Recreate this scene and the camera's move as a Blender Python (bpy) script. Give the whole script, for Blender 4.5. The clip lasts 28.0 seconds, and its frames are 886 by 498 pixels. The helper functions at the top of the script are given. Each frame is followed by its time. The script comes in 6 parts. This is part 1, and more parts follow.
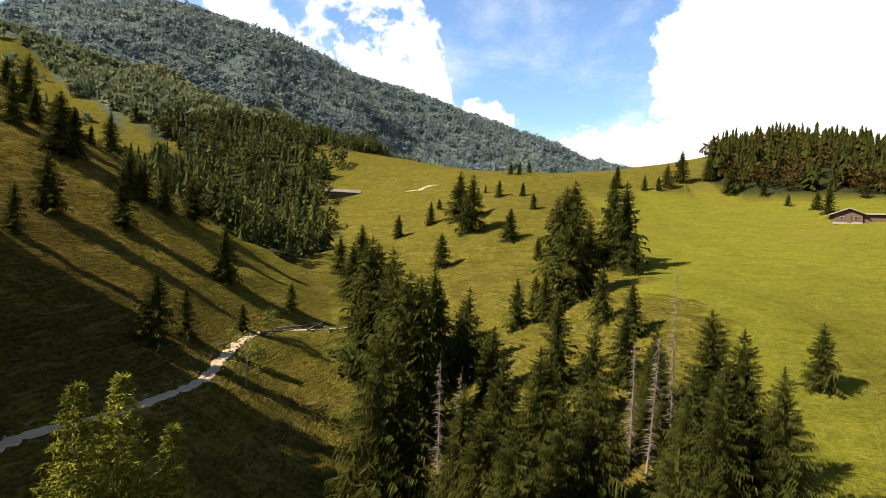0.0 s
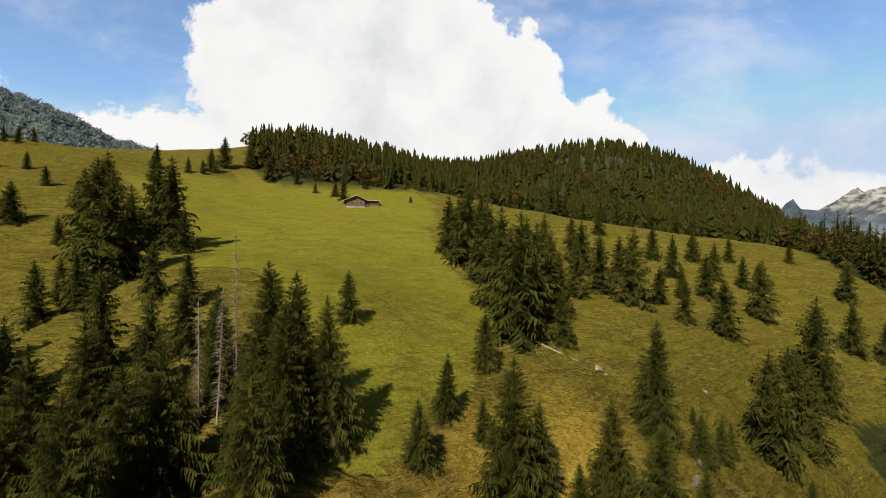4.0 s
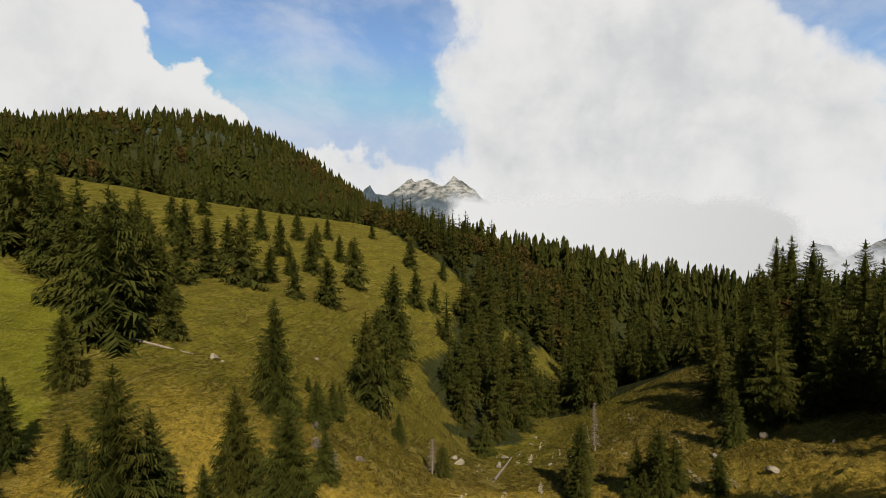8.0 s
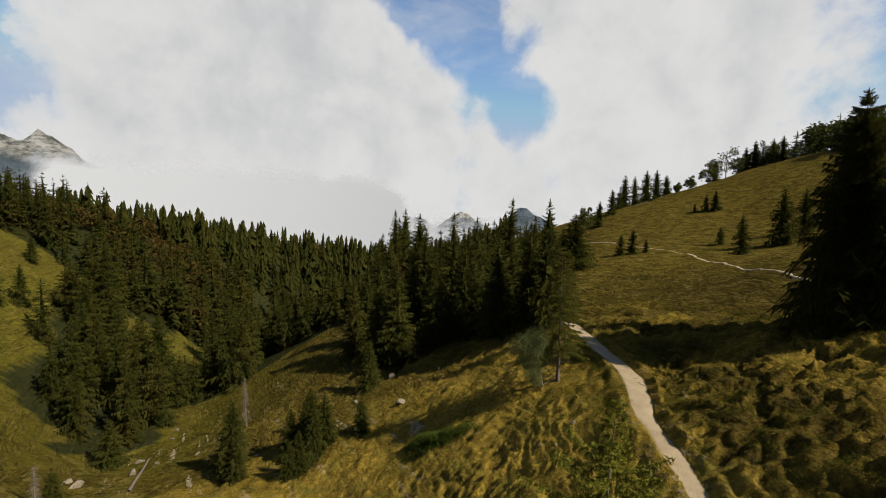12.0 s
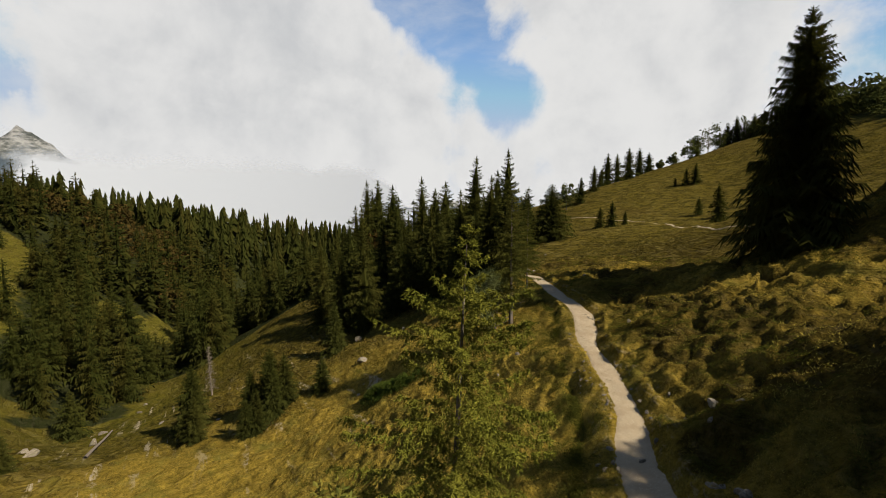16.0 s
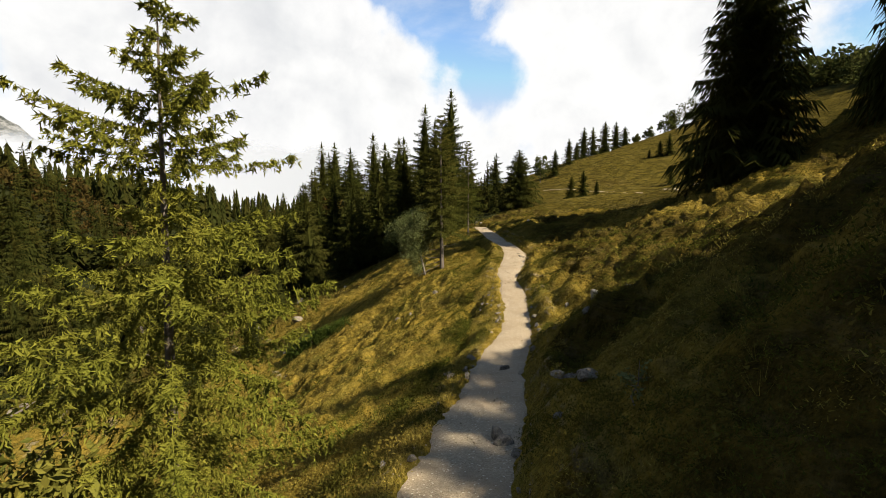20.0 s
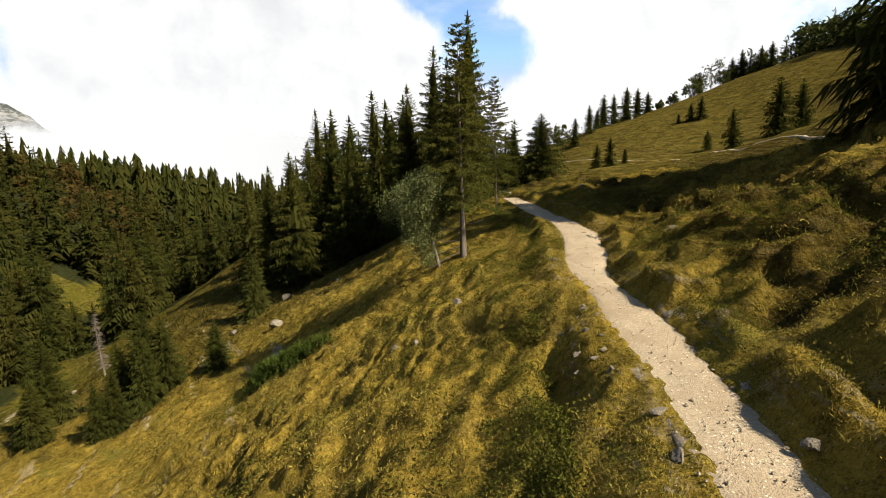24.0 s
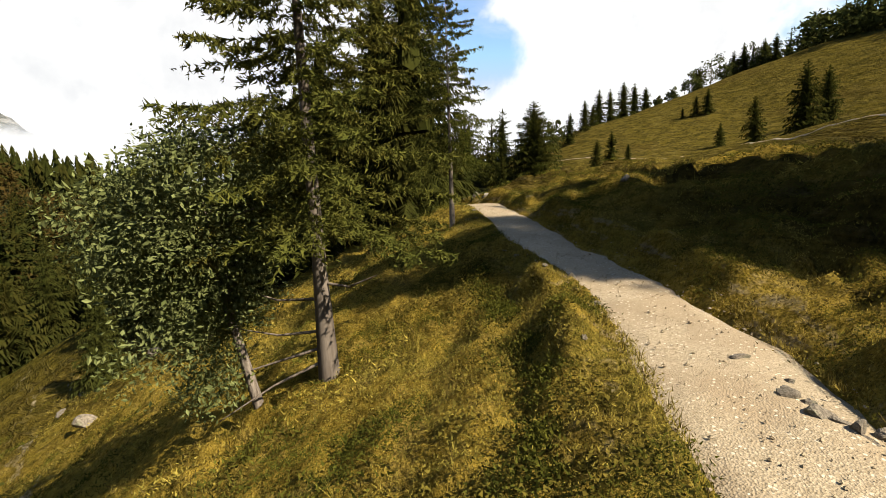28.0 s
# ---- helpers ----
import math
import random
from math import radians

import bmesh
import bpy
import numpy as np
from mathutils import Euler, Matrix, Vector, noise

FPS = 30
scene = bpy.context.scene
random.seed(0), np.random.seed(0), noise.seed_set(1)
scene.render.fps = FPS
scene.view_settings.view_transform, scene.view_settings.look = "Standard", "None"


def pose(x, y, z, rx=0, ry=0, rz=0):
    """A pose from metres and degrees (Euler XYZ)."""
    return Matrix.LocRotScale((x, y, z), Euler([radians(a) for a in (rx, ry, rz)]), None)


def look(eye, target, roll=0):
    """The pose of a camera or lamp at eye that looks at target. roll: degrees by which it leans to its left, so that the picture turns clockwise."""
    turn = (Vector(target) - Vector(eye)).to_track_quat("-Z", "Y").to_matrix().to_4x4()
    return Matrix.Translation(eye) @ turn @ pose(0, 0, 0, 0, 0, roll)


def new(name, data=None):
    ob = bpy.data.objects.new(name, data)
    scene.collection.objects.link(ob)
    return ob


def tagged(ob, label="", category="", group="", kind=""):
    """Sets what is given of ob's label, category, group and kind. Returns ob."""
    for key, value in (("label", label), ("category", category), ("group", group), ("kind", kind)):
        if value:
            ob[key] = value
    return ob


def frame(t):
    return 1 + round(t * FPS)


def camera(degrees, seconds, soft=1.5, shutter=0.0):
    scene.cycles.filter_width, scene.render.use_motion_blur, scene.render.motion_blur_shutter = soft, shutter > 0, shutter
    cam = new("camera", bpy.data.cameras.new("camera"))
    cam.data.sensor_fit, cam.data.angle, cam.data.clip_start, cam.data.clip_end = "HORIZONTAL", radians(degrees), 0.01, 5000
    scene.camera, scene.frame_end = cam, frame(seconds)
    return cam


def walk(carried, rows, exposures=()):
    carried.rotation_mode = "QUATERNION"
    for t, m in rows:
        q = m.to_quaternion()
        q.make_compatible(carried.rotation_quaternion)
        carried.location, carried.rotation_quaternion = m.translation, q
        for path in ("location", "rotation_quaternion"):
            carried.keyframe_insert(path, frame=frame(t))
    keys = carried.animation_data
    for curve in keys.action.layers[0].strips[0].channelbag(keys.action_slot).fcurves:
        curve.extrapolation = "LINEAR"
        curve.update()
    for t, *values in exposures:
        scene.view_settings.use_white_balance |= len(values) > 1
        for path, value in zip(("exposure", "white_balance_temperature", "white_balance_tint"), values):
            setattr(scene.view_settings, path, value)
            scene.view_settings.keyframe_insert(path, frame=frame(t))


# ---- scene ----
cam = camera(83.3, 28.0, soft=0.5)

# seconds, eye, target, roll
PATH = [
    (0, (0.552, 0.294, 1.021), (0.022, 2.222, 0.98), 2.9),
    (0.5, (0.37, 0.194, 0.682), (-0.022, 2.155, 0.651), 2.9),
    (1, (0.164, 0.094, 0.336), (-0.038, 2.083, 0.312), 2.8),
    (1.5, (-0.003, 0.005, -0.011), (0.005, 2.005, -0.02), 2.6),
    (2, (-0.213, -0.284, -0.424), (0.017, 1.703, -0.421), 2.3),
    (2.5, (-0.389, -0.585, -0.88), (0.072, 1.361, -0.873), 1.7),
    (3, (-0.538, -0.898, -1.373), (0.166, 0.974, -1.369), 1.3),
    (3.5, (-0.739, -1.07, -1.845), (0.189, 0.702, -1.85), 1.0),
    (6, (-0.835, -0.4, -2.582), (0.791, 0.764, -2.623), 0.2),
    (7, (-0.648, 0.16, -2.357), (1.182, 0.963, -2.417), -0.1),
    (7.5, (-0.531, 0.335, -2.267), (1.368, 0.956, -2.34), -0.1),
    (8, (-0.461, 0.588, -2.18), (1.486, 1.034, -2.265), -0.1),
    (8.5, (-0.373, 0.836, -2.088), (1.601, 1.142, -2.186), 0.1),
    (9, (-0.263, 1.052, -2.059), (1.725, 1.248, -2.167), -0.0),
    (9.5, (-0.142, 1.227, -1.957), (1.854, 1.201, -2.08), 0.0),
    (10, (-0.009, 1.467, -1.909), (1.943, 1.051, -2.047), 0.8),
    (10.5, (0.063, 1.691, -1.865), (1.904, 0.922, -2.014), 1.5),
    (11, (0.079, 1.799, -1.828), (1.846, 0.877, -1.99), 1.4),
    (11.5, (0.124, 1.796, -2.081), (1.888, 0.869, -2.252), 1.2),
    (12, (0.204, 1.847, -2.505), (1.976, 0.936, -2.682), 1.2),
    (12.5, (0.224, 1.83, -3.071), (1.994, 0.914, -3.247), 1.3),
    (14.5, (-0.125, 1.023, -4.965), (1.667, 0.157, -5.16), 0.3),
    (15, (-0.398, 0.152, -5.534), (1.377, -0.747, -5.736), 0.1),
    (15.5, (-0.697, -0.719, -6.067), (1.066, -1.64, -6.276), -0.0),
    (16, (-0.911, -1.73, -6.605), (0.84, -2.671, -6.823), -0.1),
    (16.5, (-1.146, -2.611, -7.137), (0.597, -3.564, -7.362), -0.2),
    (17, (-1.345, -3.512, -7.702), (0.409, -4.443, -7.933), -0.4),
    (17.5, (-1.489, -4.292, -8.236), (0.286, -5.184, -8.472), -0.6),
    (18, (-1.556, -4.976, -8.715), (0.22, -5.86, -8.961), -0.7),
    (18.5, (-1.465, -5.66, -9.25), (0.298, -6.567, -9.509), -0.6),
    (19, (-1.192, -6.28, -9.75), (0.551, -7.224, -10.018), -0.5),
    (19.5, (-0.744, -6.877, -10.219), (0.98, -7.852, -10.494), -0.4),
    (20, (-0.105, -7.41, -10.509), (1.606, -8.404, -10.796), -0.3),
    (20.5, (0.701, -7.935, -10.817), (2.439, -8.879, -11.112), -0.6),
    (21, (1.636, -8.461, -11.143), (3.393, -9.368, -11.443), -1.1),
    (21.5, (2.745, -9.001, -11.534), (4.497, -9.914, -11.841), -1.2),
    (23.5, (8.799, -11.884, -12.169), (10.542, -12.798, -12.526), -2.4),
    (24, (10.858, -13.202, -12.295), (12.583, -14.145, -12.662), -2.0),
    (24.5, (12.683, -14.898, -12.533), (14.387, -15.877, -12.902), -1.9),
    (25, (14.345, -16.887, -12.798), (16.023, -17.911, -13.165), -1.4),
    (25.5, (15.918, -18.727, -13.095), (17.576, -19.78, -13.476), -1.4),
    (26, (18.055, -20.22, -13.588), (19.701, -21.291, -13.961), -1.4),
    (26.5, (19.793, -21.219, -13.938), (21.472, -22.238, -14.315), -1.6),
    (27, (21.371, -22.188, -14.065), (23.066, -23.177, -14.451), -1.4),
    (27.5, (23.04, -23.234, -13.904), (24.746, -24.211, -14.269), -1.7),
    (28, (24.443, -24.198, -13.671), (26.154, -25.171, -14.03), -2.1),
]
walk(cam, [(t, look(eye, target, roll)) for t, eye, target, roll in PATH], exposures=((0, 2.04), (3, 1.54), (6, 1.36), (9, 1.12), (12, 1.05), (16, 1.14), (18, 1.36), (20, 1.58), (22, 1.66), (24, 1.69), (26, 1.71), (28, 1.72)))

# clouds: degrees to the left of +y, degrees up, breadth, weight
CLOUDS = ((-18, 18, 15, 0.95), (-33, 16, 15, 0.95), (-45, 9, 8, 0.8), (-51, 12, 7, 0.75), (-25, 40, 20, 0.4), (6, 24, 18, -0.25), (27, 17, 18, 0.6), (2, 8, 14, 0.45), (16, 15, 10, 0.3),
          (-94, 22, 20, 0.7), (-104, 13, 17, 0.7), (-138, 20, 20, 0.75), (-150, 10, 22, 0.6), (-92, 8, 16, 0.6), (-160, 45, 30, 0.6), (-100, 50, 22, 0.3),
          (115, 35, 60, -1.2), (175, 30, 35, -0.8), (-107, 25, 6, -0.55), (-113, 22, 5, -0.45), (-119, 18, 5, -0.4), (-126, 10, 5, -0.6), (-131, 21, 9, 0.45), (-112, 12, 8, 0.35), (-117, 4, 12, 0.55), (-128, 3, 10, 0.4), (-60, 22, 14, -0.5), (-78, 5, 14, 0.5), (-66, 2, 12, 0.35))

# ---------------------------------------------------------------- light
SUN_AZ, SUN_EL = math.atan2(-0.8526, -0.5225), radians(43)
TO_SUN = Vector((math.sin(SUN_AZ) * math.cos(SUN_EL), math.cos(SUN_AZ) * math.cos(SUN_EL), math.sin(SUN_EL)))
sun = new("sun", bpy.data.lights.new("sun", "SUN"))
sun.data.energy, sun.data.angle, sun.data.color = 5.0, radians(0.53), (1.0, 0.905, 0.745)
sun.matrix_world = look(TO_SUN * 300, (0, 0, 0))


class Tree:
    """Short-hand for building a node tree."""

    def __init__(self, nt):
        self.nt = nt
        nt.nodes.clear()

    def add(self, kind, ins=None, **props):
        n = self.nt.nodes.new(kind)
        for k, v in props.items():
            setattr(n, k, v)
        for k, v in (ins or {}).items():
            if isinstance(v, bpy.types.NodeSocket):
                self.nt.links.new(v, n.inputs[k])
            else:
                n.inputs[k].default_value = v
        return n

    def math(self, op, a, b=0.0, c=0.0, clamp=False):
        return self.add("ShaderNodeMath", {0: a, 1: b, 2: c}, operation=op, use_clamp=clamp).outputs[0]

    def vec(self, op, a, b=(0, 0, 0)):
        return self.add("ShaderNodeVectorMath", {0: a, 1: b}, operation=op)

    def ramp(self, fac, lo, hi, a=0.0, b=1.0, smooth=True):
        n = self.add("ShaderNodeMapRange", {0: fac, 1: lo, 2: hi, 3: a, 4: b})
        n.interpolation_type = "SMOOTHSTEP" if smooth else "LINEAR"
        return n.outputs[0]

    def noise(self, vector, scale, detail=4.0, rough=0.55, distortion=0.0):
        return self.add("ShaderNodeTexNoise", {"Vector": vector, "Scale": scale, "Detail": detail, "Roughness": rough, "Distortion": distortion}).outputs[0]

    def mix(self, fac, a, b):
        n = self.add("ShaderNodeMix", data_type="RGBA")
        for i, v in ((0, fac), (6, a), (7, b)):
            if isinstance(v, bpy.types.NodeSocket):
                self.nt.links.new(v, n.inputs[i])
            else:
                n.inputs[i].default_value = v if i == 0 else (*v, 1.0)
        return n.outputs[2]


def sky_way(yaw, up):
    """The way to a place in the sky: degrees to the left of +y, and above the horizon."""
    return (-math.sin(radians(yaw)) * math.cos(radians(up)), math.cos(radians(yaw)) * math.cos(radians(up)), math.sin(radians(up)))


world = bpy.data.worlds.new("sky")
scene.world = world
world.use_nodes = True
w = Tree(world.node_tree)
way = w.vec("NORMALIZE", w.add("ShaderNodeTexCoord").outputs["Generated"]).outputs[0]
air = w.add("ShaderNodeTexSky", sky_type="NISHITA", sun_disc=False, sun_elevation=SUN_EL, sun_rotation=SUN_AZ,
            altitude=1200.0, air_density=1.0, dust_density=0.3, ozone_density=1.4).outputs[0]
blue = w.vec("MULTIPLY", air, (0.27, 0.29, 0.30)).outputs[0]
blue = w.vec("MINIMUM", blue, (0.80, 1.02, 1.35)).outputs[0]
# heaped clouds: broad masses by their bearing, broken up by two sizes of billow
billow = w.noise(way, 5.0, 8.0, 0.58, 0.25)
puffs = w.noise(way, 14.0, 6.0, 0.6, 0.1)
veil = w.noise(w.vec("MULTIPLY", way, (1.0, 1.0, 1.8)).outputs[0], 4.0, 6.0, 0.6, 0.3)
mass = 0.0
for yaw, up, size, weight in CLOUDS:
    near_it = w.vec("DOT_PRODUCT", way, sky_way(yaw, up)).outputs["Value"]
    mass = w.math("ADD", mass, w.math("MULTIPLY", w.ramp(near_it, math.cos(radians(size)), 1.0), weight))
height = w.add("ShaderNodeSeparateXYZ", {0: way}).outputs[2]
low = w.ramp(height, 0.0, 0.22, 0.5, 0.0)
dense = w.math("ADD", w.math("ADD", mass, low), w.math("MULTIPLY", w.math("SUBTRACT", billow, 0.5), 2.3))
dense = w.math("ADD", dense, w.math("MULTIPLY", w.math("SUBTRACT", puffs, 0.5), 0.9))
dense = w.math("ADD", dense, w.ramp(height, 0.62, 0.85, 0.0, -1.2))
# crisp heaped edges towards the valley head, soft ragged ones over the spur
crisp = w.ramp(w.add("ShaderNodeSeparateXYZ", {0: way}).outputs[1], 0.0, 0.6)
hard, soft_ = w.ramp(dense, 0.36, 0.52), w.ramp(dense, 0.12, 0.80)
cover = w.math("ADD", w.math("MULTIPLY", hard, crisp), w.math("MULTIPLY", soft_, w.math("SUBTRACT", 1.0, crisp)))
thin = w.math("MULTIPLY", w.math("MULTIPLY", w.ramp(veil, 0.42, 0.72), 0.42), w.ramp(height, 0.6, 0.85, 1.0, 0.1))
cover = w.math("MAXIMUM", cover, thin)
towards = w.vec("ADD", way, tuple(TO_SUN * 0.06)).outputs[0]
lit = w.math("SUBTRACT", w.noise(way, 4.5, 6.0, 0.55, 0.2), w.noise(towards, 4.5, 6.0, 0.55, 0.2))
folds = w.noise(way, 9.0, 7.0, 0.6, 0.4)
shade = w.math("ADD", w.ramp(dense, 0.4, 2.1, 1.06, 0.86), w.math("MULTIPLY", lit, 0.6))
shade = w.math("ADD", shade, w.math("MULTIPLY", w.math("SUBTRACT", folds, 0.5), 0.30))
white = w.mix(w.ramp(shade, 0.70, 1.10), (1.10, 1.12, 1.15), (1.52, 1.51, 1.49))
mixed = w.add("ShaderNodeMix", data_type="RGBA")
w.nt.links.new(cover, mixed.inputs[0])
w.nt.links.new(blue, mixed.inputs[6])
w.nt.links.new(white, mixed.inputs[7])
back = w.add("ShaderNodeBackground", {"Color": mixed.outputs[2], "Strength": 0.23})
w.add("ShaderNodeOutputWorld", {"Surface": back.outputs[0]})

# ---------------------------------------------------------------- materials


def material(name, rough=0.85, specular=0.2):
    m = bpy.data.materials.new(name)
    m.use_nodes = True
    t = Tree(m.node_tree)
    t.bsdf = t.add("ShaderNodeBsdfPrincipled", {"Roughness": rough, "Specular IOR Level": specular})
    t.out = t.add("ShaderNodeOutputMaterial", {"Surface": t.bsdf.outputs[0]})
    t.place = t.add("ShaderNodeNewGeometry").outputs["Position"]
    t.inside = t.add("ShaderNodeTexCoord").outputs["Object"]
    return m, t


def put_colour(t, colour, bump=None, strength=0.5, distance=0.05):
    t.nt.links.new(colour, t.bsdf.inputs["Base Color"])
    if bump is not None:
        b = t.add("ShaderNodeBump", {"Height": bump, "Strength": strength, "Distance": distance})
        t.nt.links.new(b.outputs[0], t.bsdf.inputs["Normal"])


def ground_material():
    m, t = material("alpine_turf", 1.0, 0.0)
    lush = t.add("ShaderNodeAttribute", attribute_name="lush").outputs["Fac"]
    woods = t.add("ShaderNodeAttribute", attribute_name="woods").outputs["Fac"]
    bare = t.add("ShaderNodeAttribute", attribute_name="bare").outputs["Fac"]
    rock = t.add("ShaderNodeAttribute", attribute_name="rock").outputs["Fac"]
    big = t.noise(t.place, 0.035, 5, 0.6)
    mid = t.noise(t.place, 0.35, 6, 0.65)
    fine = t.noise(t.place, 5.0, 6, 0.7)
    blades = t.noise(t.vec("MULTIPLY", t.place, (1, 1, 0.35)).outputs[0], 34.0, 4, 0.7)
    streak = t.noise(t.vec("MULTIPLY", t.place, (0.30, 0.30, 2.1)).outputs[0], 1.0, 6, 0.62, 0.4)
    step = t.noise(t.vec("MULTIPLY", t.place, (0.9, 0.9, 4.2)).outputs[0], 1.0, 5, 0.6, 0.3)
    band = t.noise(t.vec("MULTIPLY", t.place, (0.085, 0.085, 0.75)).outputs[0], 1.0, 5, 0.6, 0.5)
    tuft = t.noise(t.place, 1.7, 5, 0.65)
    mix1 = t.ramp(t.math("ADD", t.math("ADD", t.math("MULTIPLY", streak, 0.16), t.math("MULTIPLY", tuft, 0.40)), t.math("MULTIPLY", fine, 0.44)), 0.38, 0.62)
    olive = t.mix(mix1, (0.06311, 0.04479, 0.006107), (0.2494, 0.1689, 0.02443))
    olive = t.mix(t.ramp(mid, 0.48, 0.72, 0.0, 0.8), olive, (0.09365, 0.08958, 0.01527))
    olive = t.mix(t.ramp(big, 0.5, 0.75, 0.0, 0.6), olive, (0.1577, 0.09975, 0.02239))
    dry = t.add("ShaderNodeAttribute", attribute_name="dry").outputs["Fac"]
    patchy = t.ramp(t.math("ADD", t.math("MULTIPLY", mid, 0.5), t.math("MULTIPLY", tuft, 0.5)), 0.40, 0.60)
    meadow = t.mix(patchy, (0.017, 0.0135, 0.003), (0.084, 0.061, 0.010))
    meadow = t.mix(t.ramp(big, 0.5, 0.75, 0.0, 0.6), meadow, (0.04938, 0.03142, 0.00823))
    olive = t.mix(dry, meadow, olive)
    green = t.mix(mix1, (0.050, 0.050, 0.0052), (0.104, 0.096, 0.0108))
    green = t.mix(t.ramp(big, 0.48, 0.72, 0.0, 0.7), green, (0.0783, 0.06438, 0.01131))
    turf = t.mix(lush, olive, green)
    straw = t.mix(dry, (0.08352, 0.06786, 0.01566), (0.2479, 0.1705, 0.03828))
    turf = t.mix(t.ramp(blades, 0.45, 0.72, 0.0, 0.8), turf, t.mix(lush, straw, (0.087, 0.09396, 0.01305)))
    dark = t.math("MULTIPLY", t.ramp(blades, 0.48, 0.28), t.ramp(lush, 0.2, 1.0, 0.8, 0.25))
    turf = t.mix(dark, turf, (0.01566, 0.0174, 0.00522))
    # heath: dark plants, plus shade painted into pits and the slope above the trail
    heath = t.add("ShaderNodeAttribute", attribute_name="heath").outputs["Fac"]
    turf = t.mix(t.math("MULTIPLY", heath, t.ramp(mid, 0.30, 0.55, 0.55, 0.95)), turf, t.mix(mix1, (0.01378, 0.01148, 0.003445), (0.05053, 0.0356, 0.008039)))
    level = t.noise(t.vec("MULTIPLY", t.place, (0.09, 0.09, 1.25)).outputs[0], 1.0, 4, 0.55, 0.7)
    track = t.ramp(t.math("ABSOLUTE", t.math("SUBTRACT", level, 0.5)), 0.0, 0.035, 1.0, 0.0)
    rut = t.ramp(t.math("ABSOLUTE", t.math("SUBTRACT", level, 0.45)), 0.0, 0.035, 1.0, 0.0)
    worn = t.math("MULTIPLY", t.ramp(lush, 0.3, 0.9, 1.0, 0.45), t.ramp(mid, 0.35, 0.6, 0.25, 1.0))
    worn = t.math("MULTIPLY", worn, t.ramp(dry, 0.0, 1.0, 1.0, 0.22))
    turf = t.mix(t.math("MULTIPLY", rut, t.math("MULTIPLY", worn, 0.60)), turf, (0.02262, 0.01653, 0.00522))
    turf = t.mix(t.math("MULTIPLY", track, t.math("MULTIPLY", worn, 0.30)), turf, t.mix(dry, (0.161, 0.1261, 0.03915), (0.2262, 0.161, 0.0435)))
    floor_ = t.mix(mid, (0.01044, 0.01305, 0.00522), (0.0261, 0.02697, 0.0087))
    # far ground paler and bluer, haze painted in as on its forest
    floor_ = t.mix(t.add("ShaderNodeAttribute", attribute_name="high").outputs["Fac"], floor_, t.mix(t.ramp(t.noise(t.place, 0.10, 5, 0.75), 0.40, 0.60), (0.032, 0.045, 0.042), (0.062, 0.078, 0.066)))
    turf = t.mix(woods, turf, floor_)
    gully = t.add("ShaderNodeAttribute", attribute_name="gully").outputs["Fac"]
    down = t.noise(t.add("ShaderNodeMapping", {"Vector": t.place, "Rotation": (0, 0, radians(-22)), "Scale": (0.10, 0.75, 0.0)}).outputs[0], 1.0, 5, 0.65, 0.5)
    soil = t.mix(fine, (0.1044, 0.07395, 0.0435), (0.261, 0.2262, 0.1653))
    turf = t.mix(t.math("MULTIPLY", bare, t.ramp(t.math("ADD", step, t.math("MULTIPLY", fine, 0.5)), 0.78, 0.92)), turf, soil)
    turf = t.mix(t.math("MULTIPLY", gully, t.math("MULTIPLY", t.ramp(down, 0.585, 0.64), t.ramp(tuft, 0.40, 0.55))), turf, t.mix(fine, (0.15, 0.115, 0.065), (0.34, 0.29, 0.20)))
    strata = t.noise(t.vec("MULTIPLY", t.place, (0.02, 0.02, 0.05)).outputs[0], 1.0, 9, 0.7)
    stone = t.mix(t.ramp(strata, 0.38, 0.62), (0.0522, 0.0522, 0.0522), (0.2088, 0.2044, 0.1914))
    turf = t.mix(rock, turf, stone)
    rough_ = t.math("ADD", t.math("MULTIPLY", fine, 0.30), t.math("MULTIPLY", blades, 0.10))
    wide_ = t.math("MULTIPLY", tuft, t.ramp(lush, 0.2, 1.0, 0.75, 0.35))
    wide_ = t.math("ADD", wide_, t.math("MULTIPLY", step, t.math("ADD", t.math("MULTIPLY", t.ramp(lush, 0.2, 0.6, 0.9, 0.0), t.ramp(dry, 0.3, 0.9, 1.0, 0.0)), 0.2)))
    wide_ = t.math("ADD", wide_, t.math("MULTIPLY", band, t.ramp(lush, 0.2, 1.0, 0.9, 0.4)))
    wide_ = t.math("ADD", wide_, t.math("MULTIPLY", t.math("SUBTRACT", track, rut), t.math("MULTIPLY", worn, 0.22)))
    put_colour(t, turf, t.math("ADD", rough_, wide_), 1.0, 0.6)
    return m


